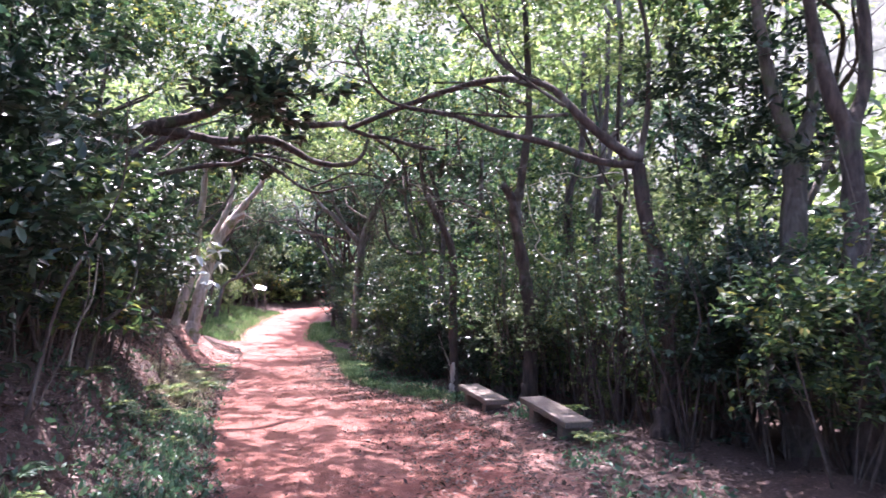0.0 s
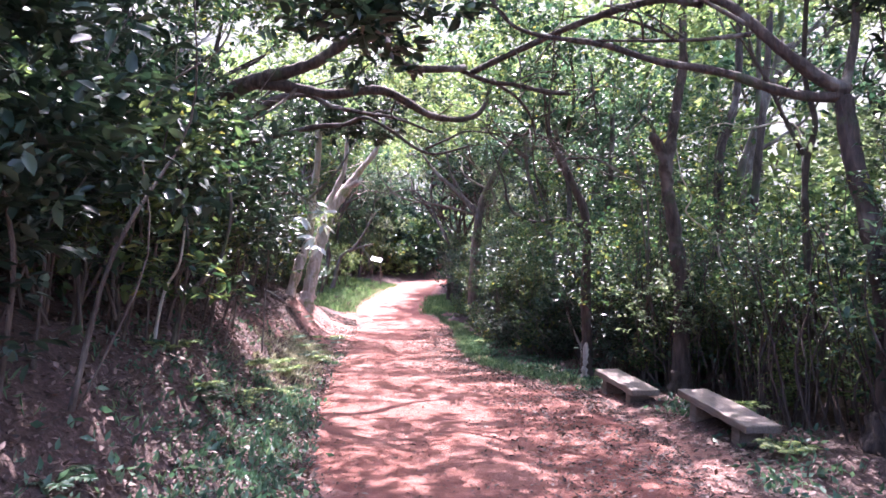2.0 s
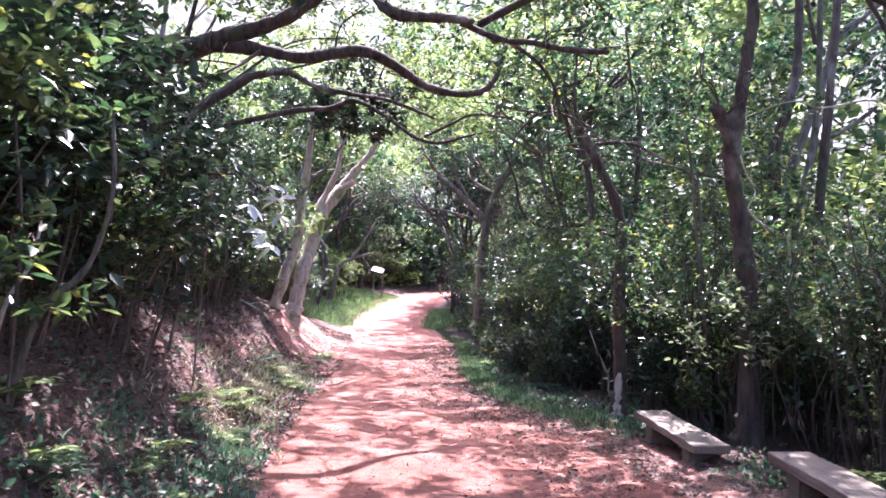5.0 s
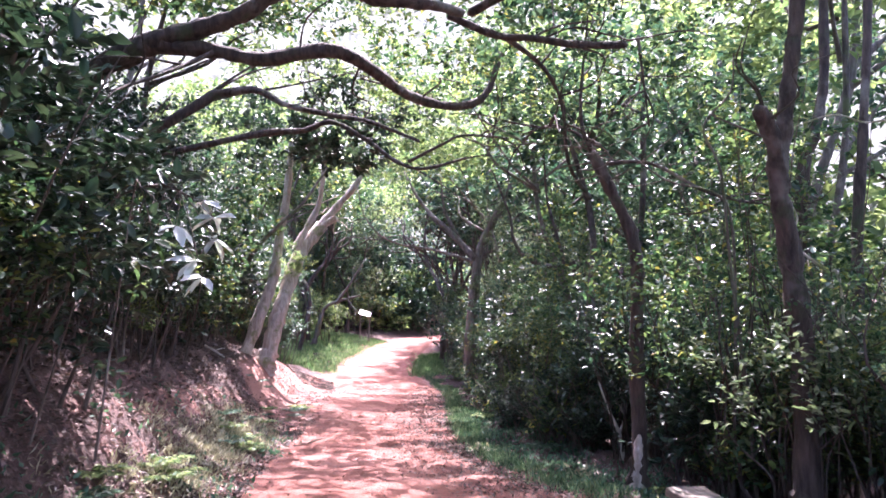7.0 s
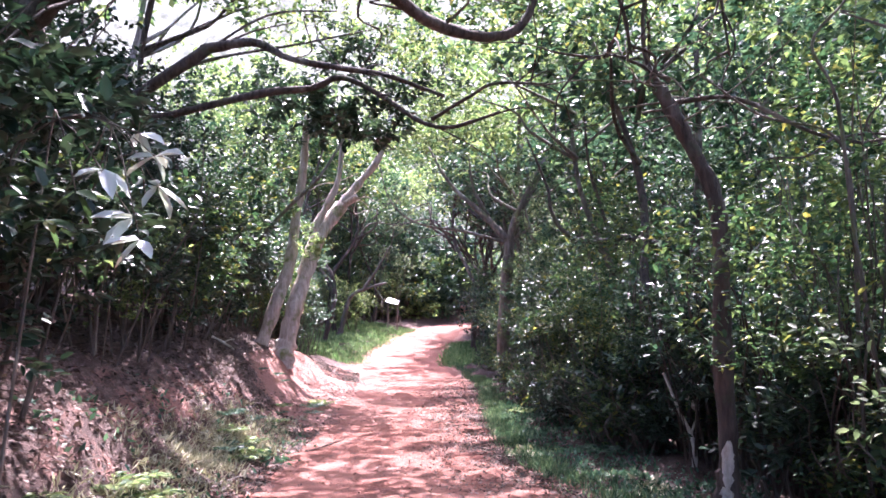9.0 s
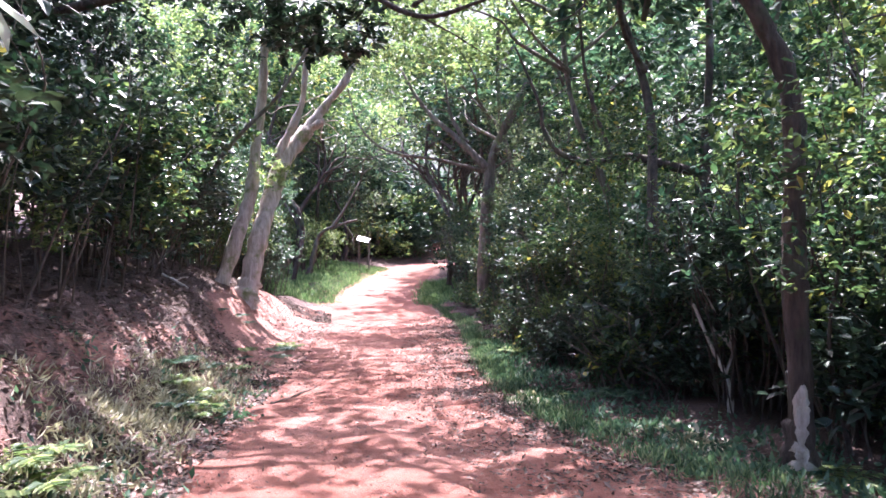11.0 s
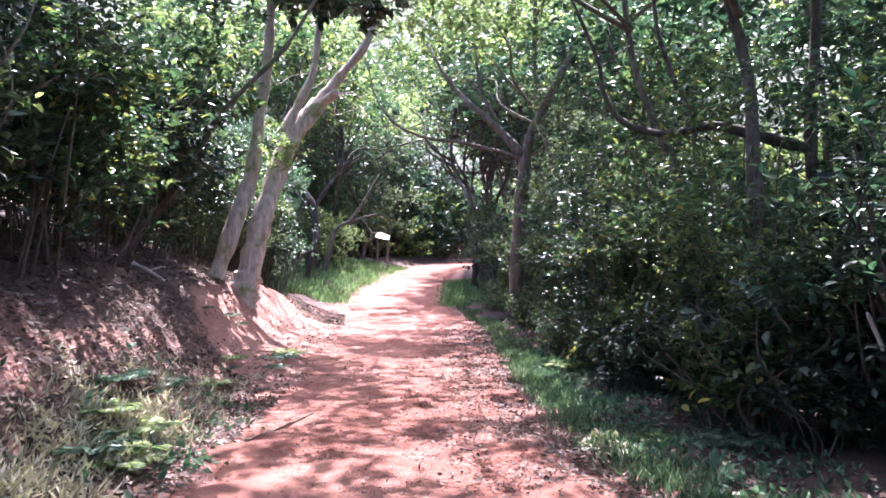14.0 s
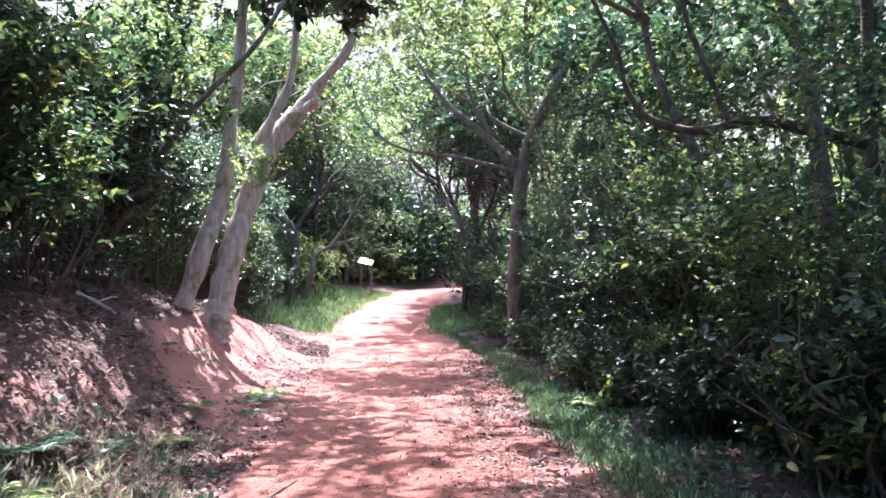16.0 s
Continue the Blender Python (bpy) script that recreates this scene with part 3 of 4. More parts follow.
arch2 = tree("arching_tree", B, "dark tree with long sinuous limbs over the path", rel(B, [(-5.4, 13.6, 3.2), (-4.8, 13.5, 4.5), (-3.5, 13.5, 5.48)]), 0.12, 0.075, BARK_DARK, [
    (rel(B, [(-3.6, 13.5, 5.45), (-2.92, 13.5, 5.55), (-2.39, 13.5, 5.31), (-1.7, 13.5, 5.16), (-1.12, 13.6, 5.09), (-0.37, 13.6, 4.8)]), 0.07, 0.025),
    (rel(B, [(-4.9, 13.6, 4.4), (-2.9, 13.8, 4.94), (-2.19, 13.8, 5.01), (-1.76, 13.8, 5.15), (-1.22, 13.7, 4.86), (-0.7, 13.6, 4.47), (-0.28, 13.5, 4.34), (0.35, 13.2, 4.43)]), 0.06, 0.022),
    (rel(B, [(-0.5, 13.4, 4.42), (-0.01, 12.8, 4.5), (0.3, 12.6, 4.58), (0.9, 12.4, 4.48)]), 0.028, 0.014)])
for end in ((-3.2, 16.6, 7.3), (-1.4, 17.4, 7.6), (-2.2, 15.4, 6.9)):
    attach("limb", tube("limb", rel(B, [(-4.8, 13.5, 4.5), (-4.2, 14.4, 5.6), ((end[0] - 4.2) / 2, (end[1] + 14.4) / 2, 6.6), end]), 0.045, 0.01, BARK_DARK, 7, 5, seed=int(end[1] * 10)), arch2)
crown(arch2, 45, (3.2, 3.2, 7.3 - B[2]), (2.6, 1.8, 0.9), 20, (0.2, 0.45), 230, 0.1, LEAF_BRIGHT)
crown(arch2, 29, (3.2, 0.8, 6.0), (3.2, 2.8, 1.1), 26, (0.3, 0.7), 640, 0.12, LEAF)

# high leaves of these trees that close over the path, added for its shade
crown(elbow_tree, 51, (-2.6, 2.6, 7.6), (2.6, 3.4, 0.8), 30, (0.3, 0.6), 340, 0.15, LEAF, 10, 0.4)
crown(mid_tree, 60, (-0.5, 1.5, 7.2), (1.0, 1.6, 0.6), 12, (0.25, 0.5), 130, 0.15, LEAF, 10, 0.4)
crown(mid_tree, 52, (-2.6, 3.4, 7.8), (2.6, 3.2, 0.8), 30, (0.3, 0.6), 230, 0.15, LEAF_HAZE, 10, 0.4)
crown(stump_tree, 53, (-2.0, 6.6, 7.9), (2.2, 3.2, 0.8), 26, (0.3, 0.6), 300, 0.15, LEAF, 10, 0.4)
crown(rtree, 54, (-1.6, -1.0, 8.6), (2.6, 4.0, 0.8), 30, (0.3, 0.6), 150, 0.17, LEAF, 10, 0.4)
crown(rtree, 56, (-3.2, 6.0, 11.0), (4.6, 3.0, 1.8), 34, (0.3, 0.8), 220, 0.16, LEAF_HAZE, 10, 0.45)
# leaves that hide the lower trunks
crown(stump_tree, 57, (0.0, -0.35, 1.7), (0.75, 0.35, 0.95), 16, (0.16, 0.34), 120, 0.085, LEAF, 9, 0.3, "foliage")
crown(mid_tree, 58, (0.0, -0.3, 1.3), (0.8, 0.35, 0.7), 12, (0.16, 0.3), 70, 0.085, LEAF_HAZE, 9, 0.3, "foliage")
# more high leaves, added to shade the start of the path
crown(arch, 55, (4.6, -7.4, 6.6), (2.4, 3.4, 0.8), 30, (0.3, 0.6), 340, 0.15, LEAF, 10, 0.4)

# two trunks close together beside the walk's start
for (x, y, lean, r, lab, bark) in ((5.05, 5.3, 0.25, 0.17, "grey forked tree trunk in the thicket", BARK_GREY), (5.15, 4.4, 0.1, 0.15, "dark straight tree trunk in the thicket", BARK_DARK)):
    B = ground_at(x, y)
    t0 = tree("thicket_tree", B, lab, rel(B, [(x - 0.05, y, 1.2), (x + lean * 0.3, y, 2.4), (x + lean, y + 0.1, 3.4)]), r, r * 0.75, bark, [
        (rel(B, [(x + lean, y + 0.1, 3.3), (x + lean - 0.25, y + 0.1, 4.1), (x + lean - 0.45, y, 5.4), (x + lean - 0.3, y, 6.8)]), r * 0.6, 0.04),
        (rel(B, [(x + lean, y + 0.1, 3.3), (x + lean + 0.35, y + 0.2, 4.2), (x + lean + 0.4, y + 0.3, 6.6)]), r * 0.65, 0.04)])
    crown(t0, 31 + int(y), (0.2, 0.3, 6.8), (2.4, 2.2, 1.2), 14, (0.35, 0.8), 420, 0.09, LEAF)
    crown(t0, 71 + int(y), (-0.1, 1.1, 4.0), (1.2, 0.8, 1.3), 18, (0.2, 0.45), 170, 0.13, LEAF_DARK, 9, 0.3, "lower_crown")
    crown(t0, 81 + int(y), (0.3, 2.6, 6.6), (1.8, 1.4, 0.9), 18, (0.25, 0.5), 220, 0.15, LEAF, 9, 0.3, "lower_crown")


# ---- thicket: shrubs and woodland trees, copied ----
def shrub(seed, leaf_mat, leaf, tall, wide, twigs, label, stem_mat, low=(0.2, 0.9), plain=False, lump=20, per=11, mid=0.56, simple=False):
    rng = np.random.default_rng(seed)
    ob = empty("shrub", (0, 0, 0), label, "shrub", "thicket along the path")
    for i in range(4 if plain else 7):
        a, r = rng.uniform(0, 2 * np.pi), rng.uniform(0.02, 0.4) * wide
        top = rng.uniform(0.4, 1.3) * wide
        a2 = a + rng.normal(0, 0.7)
        ca, sa = math.cos(a2), math.sin(a2)
        p0 = (r * math.cos(a), r * math.sin(a), -0.15)
        p1 = (p0[0] + 0.3 * top * ca + rng.normal(0, 0.12), p0[1] + 0.3 * top * sa + rng.normal(0, 0.12), 0.28 * tall)
        p2 = (p0[0] + 0.5 * top * ca + rng.normal(0, 0.2), p0[1] + 0.5 * top * sa + rng.normal(0, 0.2), 0.6 * tall)
        p3 = (p0[0] + 0.9 * top * ca, p0[1] + 0.9 * top * sa, rng.uniform(0.7, 1.0) * tall)
        attach("stem", tube("stem", [p0, p1, p2, p3], rng.uniform(0.009, 0.026), 0.005, stem_mat, 5, 4, 0.2, seed * 20 + i), ob)
    c, r = lumps(rng, lump, (wide * 0.88, wide * 0.88, tall * 0.4), (0.17 * wide, 0.38 * wide))
    c[:, 2] += tall * (0.4 if plain else mid)
    p, d = in_lumps(rng, c, r, twigs)
    keep = p[:, 2] > rng.uniform(*low, len(p))
    attach("foliage", leaf_mesh("foliage", *sprays(rng, p[keep], d[keep], per, 0.34, leaf), leaf_mat, 1.1, plain or simple), ob)
    return ob


def wood_tree(seed, leaf_mat, leaf, tall, wide, twigs, label, bark):
    rng = np.random.default_rng(seed)
    ob = empty("woodland_tree", (0, 0, 0), label, "tree", "woodland beside the path")
    bend = rng.normal(0, 0.4, (3, 2))
    pts = [(0, 0, -0.2), (*bend[0] * 0.5, tall * 0.25), (*bend[1], tall * 0.5), (*(bend[1] + bend[2]), tall * 0.85)]
    attach("trunk", tube("trunk", pts, 0.11, 0.04, bark, 9, 5, seed=seed), ob)
    for i in range(5):
        a, z = rng.uniform(0, 6.28), tall * rng.uniform(0.4, 0.7)
        s = np.array((*(bend[1] * min(1.0, z / tall * 2)), z))
        e = s + np.array((math.cos(a), math.sin(a), 0.7)) * wide * 0.8
        attach("limb", tube("limb", [s, s * 0.6 + e * 0.4 + rng.normal(0, 0.25, 3), s * 0.3 + e * 0.7 + rng.normal(0, 0.25, 3), e], 0.05, 0.012, bark, 6, 4, seed=seed + i), ob)
    c, r = lumps(rng, 20, (wide * 0.95, wide * 0.95, tall * 0.2), (0.2 * wide, 0.4 * wide))
    c[:, 2] += tall * 0.78
    p, d = in_lumps(rng, c, r, twigs)
    attach("crown", leaf_mesh("crown", *sprays(rng, p, d, 10, 0.5, leaf), leaf_mat, 1.0, True), ob)
    return ob


NEAR = [shrub(101, LEAF, 0.12, 3.4, 1.25, 300, "leafy dark green shrub in the thicket", TWIG, simple=True),
        shrub(102, LEAF_BLUE, 0.125, 3.0, 1.2, 270, "shrub with cool green leaves and thin stems", TWIG, simple=True),
        shrub(103, LEAF, 0.1, 3.9, 1.2, 350, "tall fine-leaved green shrub", TWIG, simple=True),
        shrub(104, LEAF_DARK, 0.14, 3.2, 1.3, 270, "shrub with dark glossy leaves", TWIG, (0.0, 0.3), mid=0.45),
        shrub(105, LEAF_BRIGHT, 0.1, 2.4, 1.0, 130, "open shrub with light green leaves", TWIG, (0.1, 0.5)),
        shrub(106, LEAF, 0.12, 3.2, 1.3, 320, "spreading green shrub hanging over the bank", TWIG, (-0.5, 0.1), mid=0.4)]
BACK = [shrub(111, LEAF, 0.22, 3.8, 1.5, 150, "dense green shrub deep in the thicket", TWIG, (0, 0.4), True, 18, 9),
        shrub(112, LEAF_BLUE, 0.22, 3.4, 1.5, 150, "dense cool green shrub deep in the thicket", TWIG, (0, 0.4), True, 18, 9),
        shrub(113, LEAF_DARK, 0.21, 4.0, 1.4, 150, "dense dark shrub deep in the thicket", TWIG, (0, 0.4), True, 18, 9),
        shrub(114, LEAF_BRIGHT, 0.22, 4.0, 1.5, 140, "light green shrub deep in the thicket, sunlight put in its colour", TWIG, (0, 0.4), True, 18, 9)]
# the first kind's dark leaves stand in for shade under the thicket
LOW = [shrub(121, LEAF_DARK, 0.13, 1.2, 0.55, 75, "low shrub at the foot of the thicket, shade put in its dark colour", TWIG, (0, 0.1), mid=0.45),
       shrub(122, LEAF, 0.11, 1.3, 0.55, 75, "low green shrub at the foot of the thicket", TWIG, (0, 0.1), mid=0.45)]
TREES = [wood_tree(201, LEAF, 0.24, 9.0, 2.8, 240, "woodland tree with a dense green crown", BARK_DARK),
         wood_tree(202, LEAF_BRIGHT, 0.24, 10.0, 2.9, 230, "woodland tree with a light green crown", BARK_GREY),
         wood_tree(203, LEAF_BLUE, 0.24, 8.5, 2.7, 240, "woodland tree with a cool green crown", BARK_DARK),
         wood_tree(204, LEAF_BRIGHT, 0.26, 11.0, 3.1, 230, "tall woodland tree with sunlight put in its light green crown", BARK_GREY)]


used, far_wood = set(), {}


def plant(kind, x, y, scale, turn, sink=0.0):
    m = Matrix.Translation(ground_at(x, y)) @ Matrix.Translation((0, 0, -sink)) @ Matrix.Rotation(radians(turn), 4, 'Z') @ Matrix.Scale(scale, 4)
    if kind in BACK and (y > 26 or scale > 1.15):
        far_wood.setdefault(kind, []).append(m)
        return None
    if kind not in used:
        used.add(kind)
        kind.matrix_basis = m
        return kind
    ob = copy_thing(kind, m)
    ob.scale = (scale,) * 3
    return ob


def thicket():
    rng = np.random.default_rng(77)
    for y in np.arange(-0.6, 41, 1.2):
        open_side = 2.5 < y < 11.5
        near = 3.0 if y < 4.7 else 1.9 if y < 11 else 2.2 if y < 14 else 1.55
        yy = y + rng.uniform(-0.3, 0.3)
        k = rng.choice(6, p=(0.3, 0.2, 0.3, 0.0, 0.16, 0.04) if y < 11 else (0.26, 0.2, 0.26, 0.2, 0.05, 0.03))
        size = rng.uniform(0.58, 0.74) if y < 14 else rng.uniform(0.68, 0.85) if y < 18 else rng.uniform(0.75, 1.0)
        plant(NEAR[k], float(right_edge(yy)) + near + rng.uniform(-0.15, 0.4), yy, size, rng.uniform(0, 360))
        for off, step in ((near + 1.6, 0.6), (near + 3.6, 0.1)):
            yy = y + step + rng.uniform(-0.35, 0.35)
            if open_side and off < near + 2:
                if rng.random() < 0.6:
                    plant(NEAR[4], float(right_edge(yy)) + off + rng.uniform(-0.2, 0.9), yy, rng.uniform(0.9, 1.2), rng.uniform(0, 360))
            else:
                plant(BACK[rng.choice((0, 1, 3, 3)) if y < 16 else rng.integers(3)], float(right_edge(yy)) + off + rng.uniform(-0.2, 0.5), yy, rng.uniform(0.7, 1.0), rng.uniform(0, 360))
        if y < 29:
            yy = y + rng.uniform(-0.3, 0.3)
            # dark-leaved kinds are favoured here: the bank's shade is in their colour
            k = rng.choice(6, p=(0.1, 0.03, 0.07, 0.48, 0.04, 0.28))
            off = np.interp(yy, (0, 4, 9, 11, 14, 20, 25), (1.6, 1.35, 1.4, 1.6, 1.95, 2.55, 2.2))
            plant(NEAR[k], float(left_edge(yy)) - off - rng.uniform(-0.1, 0.35), yy, rng.uniform(0.7, 0.95), rng.uniform(0, 360))
            for more in (1.5, 3.4):
                yy = y + rng.uniform(-0.4, 0.8)
                plant(BACK[rng.choice((0, 1, 2, 2))], float(left_edge(yy)) - off - more - rng.uniform(0, 0.4), yy, rng.uniform(0.65, 0.95), rng.uniform(0, 360))
    for y in np.arange(-5, 62, 3.5):
        for side in (-1, 1):
            for off in (2.7, 6.2, 11.0):
                yy = y + rng.uniform(-1.2, 1.2)
                if side < 0 and off > 10 and yy < 40:
                    continue
                if side < 0 and (22 if off > 5 else 17.5) < yy < 38 and off < 7:
                    continue
                if side > 0 and 2 < yy < 13 and 5 < off < 8:
                    continue
                if side > 0 and 1 < yy < 14 and (off > 10 or int(y * 2) % 4 == 0):
                    continue
                if side > 0 and 2 < yy < 13.5 and off < 3:
                    off = 4.8
                x = float(right_edge(yy)) + off + rng.uniform(-0.5, 0.9) if side > 0 else float(left_edge(yy)) - off - rng.uniform(-0.3, 0.9)
                kind = TREES[2 * rng.integers(2)] if side < 0 and yy < 12 else TREES[rng.integers(4)]
                plant(kind, x, yy, rng.uniform(0.85, 1.1) * (1.3 if off > 5 else 1.0), rng.uniform(0, 360))
    for x, y in ((-8.8, 31.5), (-9.6, 41.5), (0.6, 33.0), (0.2, 39.0), (0.4, 42.0)):
        plant(TREES[rng.integers(4)], x, y, rng.uniform(0.9, 1.1), rng.uniform(0, 360))
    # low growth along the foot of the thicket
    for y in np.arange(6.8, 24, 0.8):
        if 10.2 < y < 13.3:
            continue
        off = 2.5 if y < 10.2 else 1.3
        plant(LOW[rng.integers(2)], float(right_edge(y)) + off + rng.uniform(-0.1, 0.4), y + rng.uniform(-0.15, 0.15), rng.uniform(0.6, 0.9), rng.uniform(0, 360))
    # unseen wood added behind the start of the walk, to close it and cut light
    for i in range(14):
        y = rng.uniform(-14, -3.5)
        x = float(right_edge(y)) + rng.uniform(1.8, 5) if i % 2 else float(left_edge(y)) - rng.uniform(1.8, 5)
        plant(TREES[rng.integers(4)] if i % 3 == 0 else BACK[rng.integers(3)], x, y, rng.uniform(0.9, 1.2), rng.uniform(0, 360))
    for x in (-3.5, -1.2, 1.0, 3.2):
        plant(BACK[rng.integers(3)], x, -16 + rng.uniform(-1, 1), 1.2, rng.uniform(0, 360))
    # wood that closes the view beyond the bend
    for i in range(14):
        plant(TREES[rng.integers(4)], rng.uniform(-18, 14), rng.uniform(74, 88), rng.uniform(1.4, 2.0), rng.uniform(0, 360))
    for row in (64, 70, 77):
        for x in np.arange(-20, 18, 1.8):
            y = row + rng.uniform(0, 3) - (7 if x < -4 else 0)
            plant(BACK[rng.choice((0, 1, 3, 3))], x + rng.uniform(-0.5, 0.5), y, rng.uniform(1.9, 2.7), rng.uniform(0, 360), 0.8)
    for y in np.arange(-3, 56, 3.3):
        for side, off in ((1, 8.2), (1, 12.5), (-1, 8.5), (-1, 12.0)):
            yy = y + rng.uniform(-0.8, 0.8)
            x = float(right_edge(yy)) + off if side > 0 else float(left_edge(yy)) - off
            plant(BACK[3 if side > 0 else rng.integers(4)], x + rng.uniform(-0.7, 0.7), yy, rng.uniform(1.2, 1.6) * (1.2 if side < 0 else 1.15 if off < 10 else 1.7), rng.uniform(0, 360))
    for i in range(16):
        y = rng.uniform(33, 47)
        plant(NEAR[rng.choice((0, 1, 2, 5))], float(left_edge(y)) - rng.uniform(3.4, 5.2), y, rng.uniform(0.7, 1.1), rng.uniform(0, 360))
    for i in range(46):
        x, y = rng.uniform(-16, -1), rng.uniform(38, 62)
        if x > float(left_edge(y)) - 2.2 - (3.0 if y < 46 else 0):
            continue
        plant(BACK[rng.choice((0, 1, 3, 3))], x, y, rng.uniform(1.0, 1.9), rng.uniform(0, 360))


AIRY = [shrub(131, LEAF, 0.12, 5.6, 1.3, 260, "tall airy green sapling growing through the thicket", TWIG, (0.5, 1.6), lump=22, simple=True),
        shrub(132, LEAF_HAZE, 0.105, 6.2, 1.4, 280, "tall sapling with light green leaves, haze put in their colour", TWIG, (0.6, 1.8), lump=24, simple=True),
        shrub(133, LEAF_BLUE, 0.12, 5.0, 1.3, 260, "tall sapling with cool green leaves", TWIG, (0.4, 1.4), lump=22, simple=True),
        shrub(134, LEAF_DARK, 0.13, 5.2, 1.3, 300, "tall dark glossy-leaved sapling on the bank", TWIG, (0.5, 1.4), lump=22, simple=True)]

STEMS = [shrub(141, LEAF, 0.085, 2.7, 0.55, 34, "cluster of thin dark stems with sparse leaves", BARK_DARK, (0.1, 1.4), lump=12, per=8),
         shrub(142, LEAF_BLUE, 0.1, 2.3, 0.5, 30, "cluster of thin stems with sparse cool green leaves", BARK_DARK, (0.1, 1.2), lump=12, per=8)]


def understorey():
    """Saplings among the thicket, dark shrubs for the shade at its foot, and the trees that shade the far path."""
    rng = np.random.default_rng(88)
    for y in np.arange(5.0, 31, 1.25):
        off = np.interp(y, (5, 10, 14, 20), (3.0, 2.6, 2.9, 2.2))
        if y < 13 and int(y * 4) % 3 or 13.4 < y < 18.6:
            continue
        plant(AIRY[rng.choice(3, p=(0.2, 0.8, 0.0) if y < 15 else (0.45, 0.2, 0.35))], float(right_edge(y)) + off + rng.uniform(-0.3, 0.9), y + rng.uniform(-0.3, 0.3), rng.uniform(0.75, 1.1), rng.uniform(0, 360))
    for y in (-0.5, 1.6, 3.7, 5.8, 7.9, 17.6, 19.7, 22, 24):
        plant(AIRY[rng.choice((0, 2))], float(left_edge(y)) - rng.uniform(2.6, 3.4), y, rng.uniform(0.7, 0.95), rng.uniform(0, 360))
    # the bank's shrubs hang low beside the start of the walk
    for y in np.arange(0.4, 9, 1.0):
        plant(NEAR[3 if rng.random() < 0.6 else 5], float(left_edge(y)) - rng.uniform(1.5, 1.8), y, rng.uniform(0.55, 0.75), rng.uniform(0, 360))
    # thin stems with few leaves behind the benches
    for y in np.arange(5.2, 13.6, 0.55):
        off = np.interp(y, (3.5, 8, 10, 13), (1.9, 1.45, 1.4, 1.9))
        for row in (0, 0.8):
            plant(STEMS[rng.integers(2)], float(right_edge(y)) + off + row + rng.uniform(-0.1, 0.3), y + rng.uniform(-0.2, 0.2), rng.uniform(0.75, 1.15), rng.uniform(0, 360))
    # dark shrubs round the two trunks at the start
    for x, y, k in ((4.3, 3.6, 0.7), (4.5, 4.9, 0.75), (4.4, 6.2, 0.7), (5.6, 5.6, 0.9), (5.9, 4.2, 0.95), (5.3, 7.0, 0.85), (6.6, 6.4, 1.0)):
        plant(NEAR[(0, 3, 1)[int(y * 10) % 3]], x, y, k, 131 * y)
    for y in (13.6, 15.0, 16.6, 18.2):
        plant(AIRY[0 if y < 16 else 2], float(right_edge(y)) + 4.5, y, 1.1, 83 * y)
    for y, off in ((10.4, 2.9), (12.2, 2.8), (14.0, 3.0), (15.8, 2.9), (17.4, 3.4)):
        plant(AIRY[3], float(left_edge(y)) - off, y, 0.85, 77 * y)
    # open light green shrubs at the thicket's edge
    for x, y, k in ((2.95, 12.9, 0.8), (2.5, 14.3, 0.75), (3.4, 11.9, 0.85), (2.1, 15.6, 0.7)):
        plant(NEAR[4], x, y, k, 47 * y)
    # foot of the thicket, its shade put in with dark-leaved low shrubs
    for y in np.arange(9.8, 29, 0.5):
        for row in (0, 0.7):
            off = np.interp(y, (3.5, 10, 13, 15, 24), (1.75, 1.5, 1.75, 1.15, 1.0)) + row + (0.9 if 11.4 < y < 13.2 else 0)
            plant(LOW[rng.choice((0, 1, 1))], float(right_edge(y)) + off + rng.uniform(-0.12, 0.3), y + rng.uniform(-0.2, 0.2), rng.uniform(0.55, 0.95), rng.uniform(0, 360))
    # shade over the far path
    for y in (41, 44.5, 48, 52, 56):
        plant(TREES[rng.choice((0, 2))], float(right_edge(y)) + rng.uniform(1.2, 1.8), y + 1.5, rng.uniform(1.0, 1.25), rng.uniform(0, 360))
    # cool green growth between the twin-stemmed tree and the far grass
    for x, y, k in ((-6.3, 27.0, 0.95), (-6.0, 29.6, 0.85), (-7.4, 28.6, 1.1), (-7.2, 31.5, 0.9)):
        plant(AIRY[2], x, y, k, 97 * y)
    for x, y, k in ((-7.2, 39.6, 1.15), (-6.3, 40.8, 1.0), (-8.2, 40.6, 1.3)):
        plant(NEAR[4], x, y, k, 61 * y)
    for x, y, k in ((-8.4, 45.5, 1.5), (-6.9, 47.5, 1.4), (-10.0, 47.0, 1.6), (-5.8, 50.5, 1.3)):
        plant(AIRY[1 + int(y) % 2], x, y, k, 71 * y)
    for x, y, k in ((-5.8, 26.0, 0.7), (-6.1, 28.2, 0.75), (-6.6, 30.4, 0.7)):
        plant(NEAR[1], x, y, k, 53 * y)
    for x, y in ((0.1, 37.6), (0.3, 41.6), (-0.3, 34.6), (-6.9, 36.0), (-7.2, 40.0)):
        plant(TREES[0], x, y, 1.15, 40 * y)
    for i in range(5):
        y = rng.uniform(50, 62)
        plant(TREES[rng.choice((1, 2, 3))], float(left_edge(y)) - rng.uniform(2.5, 10), y, rng.uniform(0.9, 1.3), rng.uniform(0, 360))
    for x in np.arange(-15, -2.5, 1.0):
        plant(BACK[(1, 2, 1)[int(x) % 3]], x, 60.5 + rng.uniform(-0.8, 0.8), rng.uniform(1.2, 1.5), rng.uniform(0, 360), 0.3)


